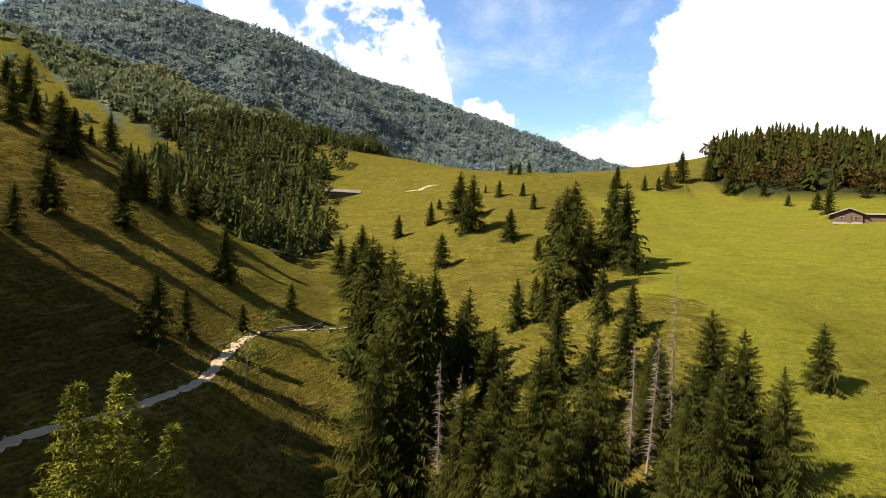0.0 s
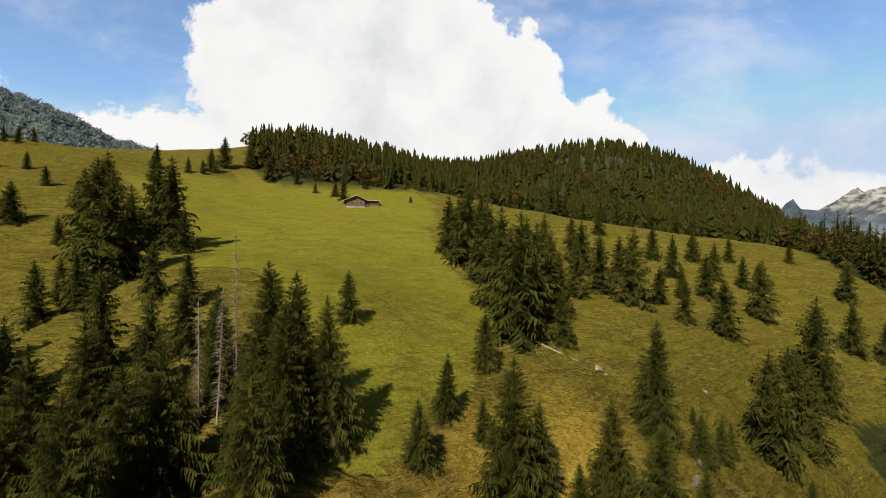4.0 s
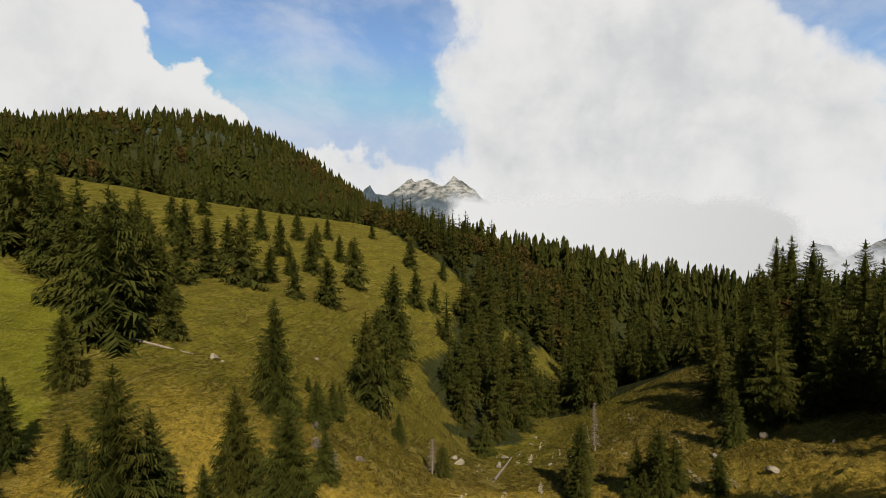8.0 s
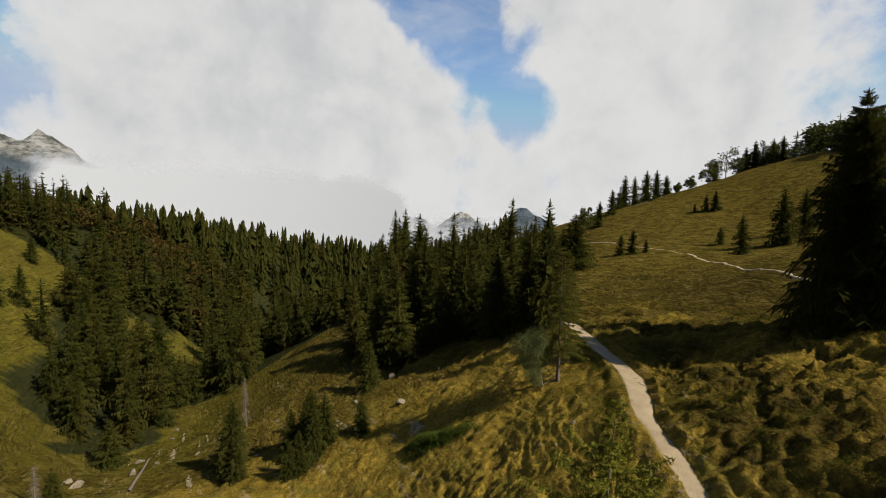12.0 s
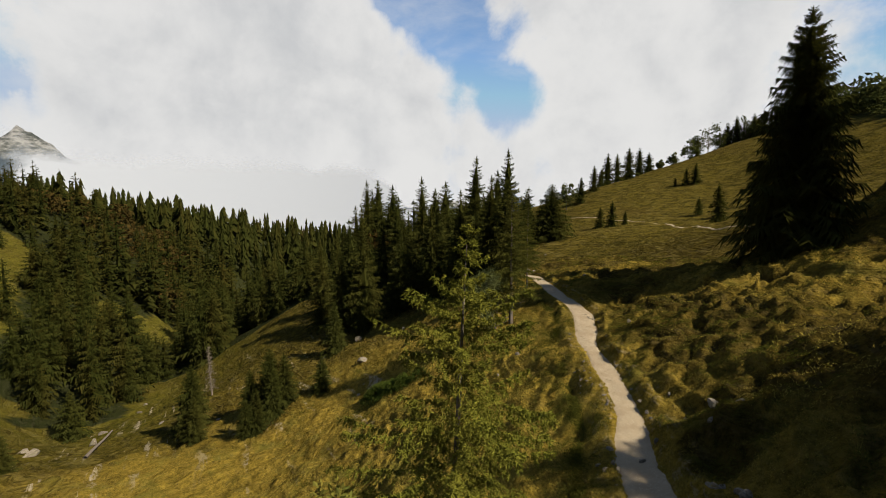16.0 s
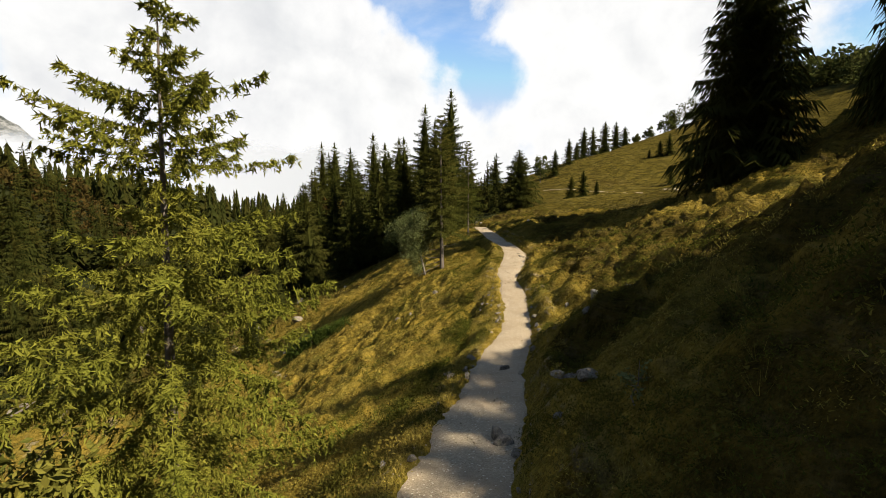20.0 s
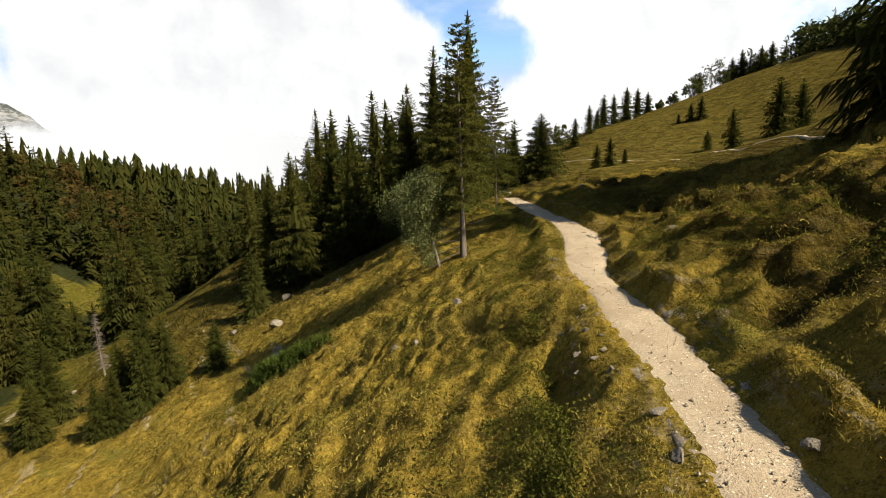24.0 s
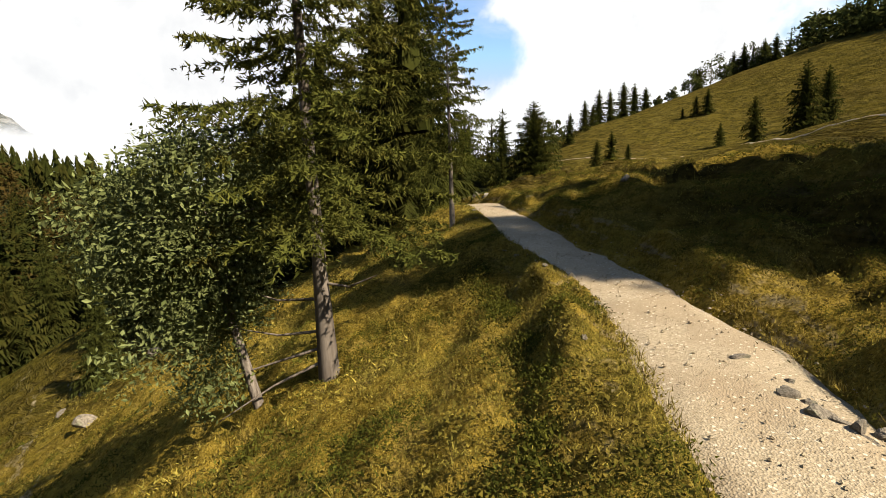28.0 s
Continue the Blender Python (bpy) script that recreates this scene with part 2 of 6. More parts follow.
def gravel_material():
    m, t = material("pale_gravel", 0.9, 0.2)
    cells = t.add("ShaderNodeTexVoronoi", {"Vector": t.place, "Scale": 48.0, "Randomness": 1.0})
    grit = t.noise(t.place, 60.0, 4, 0.7)
    stain = t.noise(t.place, 0.9, 5, 0.6)
    bw = t.add("ShaderNodeRGBToBW", {0: cells.outputs["Color"]}).outputs[0]
    c = t.mix(bw, (0.1496, 0.1134, 0.0663), (0.2992, 0.2394, 0.156))
    c = t.mix(t.ramp(stain, 0.42, 0.66, 0.0, 0.8), c, (0.1892, 0.1386, 0.0819))
    chips = t.add("ShaderNodeTexVoronoi", {"Vector": t.place, "Scale": 17.0})
    chip = t.math("MULTIPLY", t.ramp(chips.outputs["Distance"], 0.30, 0.22), t.ramp(t.add("ShaderNodeRGBToBW", {0: chips.outputs["Color"]}).outputs[0], 0.55, 0.65))
    c = t.mix(chip, c, (0.3696, 0.315, 0.2262))
    c = t.mix(t.ramp(grit, 0.35, 0.2), c, (0.0792, 0.0588, 0.0351))
    put_colour(t, c, t.math("ADD", cells.outputs["Distance"], t.math("MULTIPLY", grit, 0.8)), 0.7, 0.016)
    return m


def needle_material(name, dark, light, warm, share, third=None, patches=0.21, through_=0.22):
    m, t = material(name, 0.9, 0.0)
    chance = t.add("ShaderNodeObjectInfo").outputs["Random"]
    island = t.add("ShaderNodeNewGeometry").outputs["Random Per Island"]
    patch = t.noise(t.vec("MULTIPLY", t.place, (1, 1, 0.2)).outputs[0], patches, 4, 0.65)
    c = t.mix(island, dark, light)
    c = t.mix(t.math("MULTIPLY", t.ramp(patch, 0.42, 0.70), share), c, warm)
    c = t.mix(t.math("MULTIPLY", chance, 0.4), c, tuple(v * 1.25 for v in light))
    if third:
        c = t.mix(t.ramp(t.math("FRACT", t.math("MULTIPLY", island, 13.7)), 0.62, 0.66), c, third)
    t.nt.links.new(c, t.bsdf.inputs["Base Color"])
    glow = t.add("ShaderNodeBsdfTranslucent", {"Color": c})
    both_sides = t.add("ShaderNodeMixShader", {0: through_, 1: t.bsdf.outputs[0], 2: glow.outputs[0]})
    t.nt.links.new(both_sides.outputs[0], t.out.inputs[0])
    return m


def wood_material(name, dark, light, along=(9, 9, 1.2)):
    m, t = material(name, 0.9, 0.15)
    grain = t.noise(t.vec("MULTIPLY", t.inside, along).outputs[0], 2.5, 7, 0.65)
    spots = t.noise(t.inside, 3.0, 4, 0.6)
    c = t.mix(t.ramp(grain, 0.3, 0.7), dark, light)
    c = t.mix(t.ramp(spots, 0.55, 0.8, 0.0, 0.5), c, tuple(v * 0.5 for v in dark))
    put_colour(t, c, grain, 0.8, 0.02)
    return m


def stone_material(name, dark, light):
    m, t = material(name, 0.88, 0.25)
    n = t.noise(t.inside, 6.0, 8, 0.65)
    big = t.noise(t.inside, 1.4, 4, 0.6)
    chance = t.add("ShaderNodeObjectInfo").outputs["Random"]
    c = t.mix(t.ramp(n, 0.3, 0.7), dark, light)
    c = t.mix(t.ramp(big, 0.5, 0.75, 0.0, 0.6), c, (0.10, 0.11, 0.05))
    c = t.mix(t.math("MULTIPLY", chance, 0.3), c, dark)
    put_colour(t, c, n, 0.7, 0.04)
    return m


TURF = ground_material()
GRAVEL = gravel_material()
# mountain forest: haze put into the needle colour, paler and bluer than near spruce
MOUNTAIN = needle_material("hazy_mountain_needles", (0.066, 0.088, 0.098), (0.096, 0.120, 0.120), (0.150, 0.155, 0.105), 0.75, patches=0.022, through_=0.46)
NEEDLES = needle_material("spruce_needles", (0.0055, 0.0075, 0.0018), (0.030, 0.032, 0.007), (0.048, 0.041, 0.008), 0.5)
FOREST = needle_material("forest_needles", (0.0055, 0.0070, 0.0017), (0.0215, 0.0238, 0.0053), (0.040, 0.029, 0.006), 0.7)
MIXED = needle_material("mixed_woods", (0.012, 0.017, 0.005), (0.046, 0.052, 0.014), (0.080, 0.070, 0.020), 0.6)
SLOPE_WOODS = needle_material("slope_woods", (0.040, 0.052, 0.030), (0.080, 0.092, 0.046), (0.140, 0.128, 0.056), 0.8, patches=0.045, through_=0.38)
RUSTY = needle_material("autumn_leaves", (0.022, 0.018, 0.005), (0.050, 0.034, 0.009), (0.045, 0.025, 0.007), 0.6)
SUNNY = needle_material("sunny_needles", (0.046, 0.052, 0.007), (0.132, 0.130, 0.018), (0.155, 0.122, 0.020), 0.4)
LEAVES = needle_material("broad_leaves", (0.040, 0.050, 0.010), (0.100, 0.105, 0.020), (0.165, 0.105, 0.016), 0.5)
PALE_LEAVES = needle_material("pale_leaves", (0.022, 0.030, 0.007), (0.130, 0.140, 0.052), (0.056, 0.066, 0.012), 0.35)
PINE = needle_material("dwarf_pine_needles", (0.012, 0.020, 0.004), (0.044, 0.058, 0.009), (0.055, 0.062, 0.010), 0.3)
GRASS = needle_material("grass_blades", (0.064, 0.058, 0.010), (0.245, 0.192, 0.036), (0.275, 0.172, 0.044), 0.4, (0.074, 0.054, 0.014))
HEATH = needle_material("heath_leaves", (0.0288, 0.0256, 0.0048), (0.096, 0.0752, 0.0136), (0.104, 0.06, 0.0144), 0.5)
HERBS = needle_material("low_herbs", (0.014, 0.016, 0.003), (0.066, 0.066, 0.010), (0.085, 0.052, 0.010), 0.45)
BARK = wood_material("spruce_bark", (0.05, 0.038, 0.028), (0.17, 0.14, 0.11))
DEAD = wood_material("dead_wood", (0.060, 0.046, 0.035), (0.17, 0.138, 0.105))
BOARDS = wood_material("dark_boards", (0.045, 0.028, 0.018), (0.12, 0.075, 0.045))
SHINGLE = wood_material("grey_shingles", (0.12, 0.095, 0.075), (0.25, 0.21, 0.17))
PLASTER = stone_material("whitewashed_wall", (0.12, 0.105, 0.09), (0.25, 0.225, 0.19))
LIME = stone_material("limestone", (0.055, 0.044, 0.030), (0.20, 0.165, 0.120))
def far_material():
    m, t = material("hazy_far_slopes", 0.95, 0.05)
    rock_ = t.add("ShaderNodeAttribute", attribute_name="rock").outputs["Fac"]
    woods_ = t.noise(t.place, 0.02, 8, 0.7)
    # distant woods take the blue of the haze into their colour
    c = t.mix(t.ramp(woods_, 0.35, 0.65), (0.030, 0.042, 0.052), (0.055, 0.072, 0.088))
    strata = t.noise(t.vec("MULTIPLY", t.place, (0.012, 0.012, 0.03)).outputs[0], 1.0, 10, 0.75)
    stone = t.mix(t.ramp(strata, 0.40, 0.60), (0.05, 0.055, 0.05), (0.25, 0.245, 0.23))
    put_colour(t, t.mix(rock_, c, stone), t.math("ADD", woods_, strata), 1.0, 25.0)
    return m


FAR = far_material()
GLASS, g = material("window_glass", 0.08, 0.5)
g.bsdf.inputs["Base Color"].default_value = (0.02, 0.025, 0.03, 1)

# ---------------------------------------------------------------- lie of the land
MID = (8.0, -8.0)
LAND = []


def rise(distance, heights):
    """Rounded hills and hollows, evenly spread over a ring round the middle: metres high, clockwise from +y."""
    for k, h in enumerate(heights):
        a = 2 * math.pi * k / len(heights)
        LAND.append((MID[0] + distance * math.sin(a), MID[1] + distance * math.cos(a), max(5.0, 0.34 * distance), h))


BASE = (-24.22, -31.94, 6.17)
rise(0, (0.12,))
rise(9, (0.18, -0.51, 0.28, 0.14, 1.68, 0.23,))
rise(18, (-0.26, 1.38, -2.28, -0.25, 1.12, 2.34, 9.06, 0.63, -2.81, -2.57,))
rise(31, (-1, -6.85, -1.58, -3.39, 0.86, 1.13, 1.37, -14.32, 5.85, -0.05, 3.81, -1.79,))
rise(50, (2.76, -4.08, 2.02, -6.28, 2.96, -5.82, 17.37, -17.14, 20.72, -4.2, 10.06, -6.85, 3.48, -19.67, 9.19, -10.65,))
rise(78, (17.6, -4.9, -1.6, 15.9, -34.7, 29.7, -20.3, 3, 7.2, 4.5, -2.2, 5.6, -1.8, 6.3, 27.6, -16.4, 7, -22.6,))
rise(118, (-15.5, 13.5, -6.5, -7.4, 13.2, -22.6, 28.9, 16.6, -14.6, 29.8, -42, 31.5, -12.3, 21.7, -6.3, -3.9, -21.5, 35, -30.8, 17.4,))
rise(175, (-0, -31, 37.8, -4, 10.3, 30.6, -123, 89.6, -48.9, 2.3, 6.3, 23.2, 32.8, -14.6, 7.3, -10.5, -53.2, 82.5, -69.9, 30,))
rise(260, (-90.7, 131.7, -111.2, 51.9, -41.2, 55.4, 5.4, 18.5, -22.5, 71.4, 3.2, -8.9, 44.4, -38.3, 39.4, 108.9, 48.9, -40.3, -51.5, 73.5,))
rise(390, (42.8, -5.3, 16.1, 138.1, -131.1, 110.7, -104.7, 141.5, -21.5, -44.9, -28.4, -5.8, 58.5, -54.2, -119.1, -44.5, 97.6, -36,))
rise(600, (-10.9, 25.1, -12.5, 11.9, 50.7, 25.5, -50, 53.8, 57.3, 73.8, 67.9, -137.2, 246.7, -53.6, -14.3, -101.1,))
rise(950, (97.5, -72.8, 328.2, -126.2, 56.6, -113.9, 90, 21.5, 197.5, -270.1, 287.3, -186.2, 209.1, -11.8,))
rise(1500, (83.1, -32.5, 191.3, 89.1, 317.6, -556, 78.3, -340.7, -151.8, 67.3,))



def relief(x, y):
    """Height of the bare land, for arrays of places."""
    x, y = np.asarray(x, float), np.asarray(y, float)
    h = BASE[0] + BASE[1] * np.clip(x, -1700, 1700) / 100 + BASE[2] * np.clip(y, -1700, 1700) / 100
    for cx, cy, r, v in LAND:
        h = h + v * np.exp(-((x - cx) ** 2 + (y - cy) ** 2) / (2 * r * r))
    return h


def value_noise(x, y, seed=0):
    """Smooth noise from -1 to 1 on a unit lattice, for arrays."""
    xi, yi = np.floor(x), np.floor(y)
    fx, fy = x - xi, y - yi
    fx, fy = fx * fx * (3 - 2 * fx), fy * fy * (3 - 2 * fy)

    def at(a, b):
        v = np.sin(a * 127.1 + b * 311.7 + seed * 74.7) * 43758.5453
        return (v - np.floor(v)) * 2 - 1

    return (at(xi, yi) * (1 - fx) + at(xi + 1, yi) * fx) * (1 - fy) + (at(xi, yi + 1) * (1 - fx) + at(xi + 1, yi + 1) * fx) * fy


def rugged(x, y, size, octaves, seed=0):
    total, amp = 0.0, 1.0
    for k in range(octaves):
        total = total + amp * value_noise(x / size, y / size, seed + k)
        size, amp = size / 2.03, amp * 0.5
    return total


def smooth(v, lo, hi):
    s = np.clip((v - lo) / (hi - lo), 0, 1)
    return s * s * (3 - 2 * s)


# the hiking trail, from the valley head along the slope and over the spur
TRAIL = [(-40, 84), (-44, 75), (-45.5, 64), (-42, 53), (-39, 47), (-37, 40), (-36.4, 32), (-37.5, 26), (-35.5, 17), (-27, 11), (-14, 5.2), (-2, -4), (5, -10.6),
         (9.9, -14.9), (13.62, -18.48), (19.7, -22.80), (22.4, -24.85), (24.85, -27.1), (27.6, -29.4), (30.6, -31.1), (34.2, -32.6), (38.2, -34.5), (42.5, -36.4), (46.5, -37.4), (52, -37.6), (59, -41), (68, -49), (82, -64)]
UPPER = [(36, -73), (43.5, -78), (54.4, -87), (72, -104), (88, -121), (100, -131), (112, -136), (128, -137), (146, -137)]


def curve_through(points, step):
    """Evenly spaced places on a smooth curve through the points."""
    p = np.array(points, float)
    p = np.vstack([2 * p[0] - p[1], p, 2 * p[-1] - p[-2]])
    out = []
    for i in range(1, len(p) - 2):
        n = max(2, int(np.linalg.norm(p[i + 1] - p[i]) / step))
        for s in np.arange(n) / n:
            out.append(0.5 * (2 * p[i] + (p[i + 1] - p[i - 1]) * s + (2 * p[i - 1] - 5 * p[i] + 4 * p[i + 1] - p[i + 2]) * s * s
                              + (3 * p[i] - p[i - 1] - 3 * p[i + 1] + p[i + 2]) * s ** 3))
    out.append(p[-2])
    return np.array(out)


WAY = curve_through(TRAIL, 0.5)
WAY_Z = relief(WAY[:, 0], WAY[:, 1])
kernel = np.hanning(23) / np.hanning(23).sum()
WAY_Z = np.convolve(np.pad(WAY_Z, 11, mode="edge"), kernel, "valid")
WAY_T = np.gradient(WAY, axis=0)
WAY_T /= np.linalg.norm(WAY_T, axis=1)[:, None]
WAY_HALF = 0.80 - 0.20 * np.exp(-((WAY[:, 0] - 14.5) / 5.0) ** 2) - 0.20 * np.exp(-((WAY[:, 0] - 20.5) / 2.6) ** 2) + 0.16 * np.exp(-((WAY[:, 0] - 26.0) / 2.0) ** 2) + 0.12 * value_noise(np.arange(len(WAY)) / 5.0, np.zeros(len(WAY)), 3)


def by_trail(x, y):
    """Signed distance from the trail's middle (uphill side positive), the trail's height and half width there."""
    d, z, half = np.full(x.shape, 99.0), np.zeros(x.shape), np.full(x.shape, 0.8)
    close = np.nonzero((x > -60) & (x < 90) & (y > -95) & (y < 100) & (np.abs(0.65 * x + 0.75 * y + 4) < 60))[0]
    for part in np.array_split(close, max(1, len(close) // 20000)):
        if not len(part):
            continue
        dx, dy = x[part, None] - WAY[None, :, 0], y[part, None] - WAY[None, :, 1]
        k = np.argmin(dx * dx + dy * dy, axis=1)
        i = np.arange(len(part))
        side = WAY_T[k, 0] * dy[i, k] - WAY_T[k, 1] * dx[i, k]
        d[part] = -np.sign(side) * np.hypot(dx[i, k], dy[i, k])
        z[part], half[part] = WAY_Z[k], WAY_HALF[k]
    return d, z, half


# worn gravelly banks: place and radius
BANKS = ((17.8, -20.8, 1.3), (16.3, -19.6, 1.0))
# rocky knolls in the slope above the trail: place, radius, height
KNOLLS = ((8.1, -16.9, 1.5, 0.75), (8.9, -17.1, 1, 0.45), (6.4, -14.0, 1.1, 0.35), (6.4, -17.3, 1.6, 0.33), (13.3, -20.9, 1.2, 0.22), (15.0, -23.0, 1.5, 0.275), (20.1, -30.3, 1.6, 0.2475), (20.6, -26.7, 1.3, 0.2475), (19.5, -25.7, 1.2, 0.275), (29.5, -32.3, 1.6, 0.22))


def hollows(x, y):
    """Steep-edged trodden pits between the tussocks."""
    return smooth(rugged(x, y, 1.7, 4, 91), 0.25, 0.70) * smooth(rugged(x, y, 8.0, 2, 95), -0.35, 0.25)


def land(x, y, cut=0.0):
    """The finished ground: hummocks, cattle steps and the trail's bench, sunk by cut to make room for the gravel. Returns the height and the distance to the trail."""
    x, y = np.asarray(x, float).ravel(), np.asarray(y, float).ravel()
    h = relief(x, y)
    far = np.hypot(x - MID[0], y - MID[1])
    rough = rugged(x, y, 3.2, 4, 5)
    h = h + 0.24 * rough * (1 - smooth(far, 150, 400)) + 0.5 * rugged(x, y, 14, 2, 9) * smooth(far, 25, 80)
    h = h + rugged(x, y, 90, 4, 21) * 7 * smooth(far, 380, 900) + rugged(x, y, 260, 5, 31) * 26 * smooth(far, 800, 1700)
    # hummocks and runnels of the pasture at the valley head, gullies in the mountain side
    h = h + (1.7 * (0.5 - np.abs(rugged(x, y, 16, 3, 143))) + 0.5 * rugged(x, y, 6, 2, 147)) * smooth(y + 0.3 * x, 45, 80) * (1 - smooth(x, -4, 12)) * (1 - smooth(far, 230, 300))
    h = h - 30 * (1 - np.abs(rugged(x, y, 170, 3, 141))) * smooth(far, 420, 560) * (1 - smooth(far, 850, 980)) * smooth(y, 150, 300)
    lumps0 = rugged(x, y, 0.9, 3, 73)
    # cattle steps along the contour of the steep slopes
    steps = h / 0.62 + 1.3 * rugged(x, y, 6.0, 3, 13)
    saw = steps - np.floor(steps)
    h = h + (0.16 + 0.15 * (1 - smooth(far, 45, 75))) * (np.minimum(saw / 0.75, (1 - saw) / 0.25) - 0.5) * (0.45 + 0.55 * np.clip(rugged(x, y, 18, 2, 17) + 0.5, 0, 1)) * (1 - smooth(far, 110, 260))
    for kx, ky, kr, kh in KNOLLS:
        h = h + kh * (1 + 0.5 * lumps0) * np.exp(-(((x - kx) ** 2 + (y - ky) ** 2) / kr ** 2) ** 1.6)
    d, z, half = by_trail(x, y)
    a = np.abs(d)
    close = 1 - smooth(far, 55, 95)
    above = np.where(d < 60, smooth(d, 0.5, 3.0), 0.35)
    lumps = rugged(x, y, 0.75, 3, 63)
    mounds = 1 - np.abs(rugged(x, y, 2.1, 3, 67))
    h = h + close * ((0.13 + 0.16 * above) * np.abs(lumps) + 0.09 * lumps)
    h = h + close * (0.24 + 0.34 * above) * (np.clip(mounds, 0, 1) - 0.5) * (0.4 + 0.6 * np.clip(rugged(x, y, 7.0, 2, 69) + 0.4, 0, 1))
    h = h - np.where((d > 0) & (d < 60), 0.58, 0.30) * hollows(x, y) * close * smooth(a, 1.3, 2.0)
    # broken turf scarps above the trail, steep towards the valley
    tread = h / 1.15 + 1.2 * rugged(x, y, 3.4, 3, 171)
    tread = tread - np.floor(tread)
    scarp = np.minimum(tread / 0.22, (1 - tread) / 0.78) - 0.5
    h = h + 0.45 * scarp * np.clip(rugged(x, y, 5.5, 2, 173) + 0.65, 0, 1) * np.where((d > 0) & (d < 30), smooth(a, 1.3, 2.6), 0) * smooth(x, 15, 21) * close
    bench = z - 0.05 + 0.02 * rough
    # the slope is pushed outwards so that it starts at the trail's edges, and fades back to the natural lie
    h = np.where(a < half, bench, h + (z - h) * (half / np.maximum(a, half)) * (1 - smooth(a, 2.0, 13.0)) * (a < 14))
    # undercut turf lip uphill, a rim of hummocks with hollows behind it on the valley side
    clump = np.clip(rugged(x, y, 1.3, 2, 41) + 0.35, 0, 1)
    h = h + np.where(d > 0, 0.33 * np.exp(-((a - half - 0.48) / 0.24) ** 2) * np.clip(0.6 + rugged(x, y, 0.9, 2, 43), 0.15, 1.2),
                     (0.06 + 0.14 * smooth(x, 14, 22) + 0.16 * smooth(x, 22, 26) * (1 - smooth(x, 33, 37))) * np.exp(-((a - half - 0.50) / 0.28) ** 2) * clump)
    # a trodden, overgrown gutter behind that rim
    gutter = smooth(x, 11, 14) * (1 - smooth(x, 33, 38)) * np.clip(0.55 + rugged(x, y, 2.2, 2, 151), 0.1, 1.1)
    h = h - np.where(d < 0, 0.42 * gutter * np.exp(-((a - half - 1.2) / 0.33) ** 2), 0)
    h = h - cut * (1 - smooth(a, half - 0.35, half + 0.05))
    return h, a


def ground_at(x, y):
    return float(land([x], [y])[0][0])


def inside(poly, x, y):
    """Whether places lie inside a closed outline."""
    hit = np.zeros(x.shape, bool)
    for (x0, y0), (x1, y1) in zip(poly, poly[1:] + poly[:1]):
        with np.errstate(divide="ignore", invalid="ignore"):
            hit ^= ((y0 > y) != (y1 > y)) & (x < (x1 - x0) * (y - y0) / (y1 - y0 + 1e-9) + x0)
    return hit


WOODS = [[(49, 219), (55, 207), (97, 191), (124, 187), (161, 141), (180, 116), (207, 99), (200, 77), (171, 52), (162, 28), (124, 27), (100, 28), (82, 18), (89, 5), (101, 6), (102, -14), (93, -28), (88, -37), (93, -29), (85, -43), (76, -52), (90, -71), (113, -98), (250, -160), (420, -220), (640, 0), (640, 330), (420, 520), (200, 470), (90, 350), (60, 285)],
         [(-107, 105), (-78, 98), (-73, 119), (-79, 150), (-95, 181), (-132, 230), (-136, 301), (-152, 392), (-256, 346), (-273, 292), (-253, 212), (-142, 126)],
         [(192, -290), (172, -288), (148, -278), (121, -258), (100, -244), (70, -226), (60, -250), (85, -292), (120, -312), (165, -322), (196, -308)]]
PASTURE = [(9, 113), (4, 190), (46, 210), (94, 194), (112, 177), (74, 118), (60, 79), (51, 61), (29, 40), (16, 38), (16, 69)]
FAR_MEADOW = [(88, 81), (150, 131), (189, 101), (165, 56), (152, 27), (113, 32), (89, 48), (81, 64)]
SCARS = [(90, 5), (87, -12), (68, -24), (44, -24), (30, -13), (40, 6), (59, 14), (78, 17)]
GLADES = [(141, 6, 13), (-250, 350, 26), (-145, 285, 22)]
CLEARINGS = [[(-620, 370), (-530, 338), (-425, 306), (-313, 268), (-274, 257), (-225, 243), (-240, 222), (-330, 180), (-620, 200)],
             [(-362, 470), (-395, 520), (-405, 585), (-380, 590), (-350, 530), (-335, 480)]]



def sheet(name, verts, faces, mat, attributes=None, shade=True):
    """A mesh object from arrays of places and corner numbers."""
    me = bpy.data.meshes.new(name)
    verts, faces = np.asarray(verts, np.float32), np.asarray(faces, np.int32)
    n = faces.shape[1]
    me.vertices.add(len(verts))
    me.vertices.foreach_set("co", verts.ravel())
    me.loops.add(faces.size)
    me.loops.foreach_set("vertex_index", faces.ravel())
    me.polygons.add(len(faces))
    me.polygons.foreach_set("loop_start", np.arange(0, faces.size, n, dtype=np.int32))
    me.polygons.foreach_set("use_smooth", np.full(len(faces), shade))
    me.update(calc_edges=True)
    for key, values in (attributes or {}).items():
        me.attributes.new(key, "FLOAT", "POINT").data.foreach_set("value", np.asarray(values, np.float32))
    me.materials.append(mat)
    return me


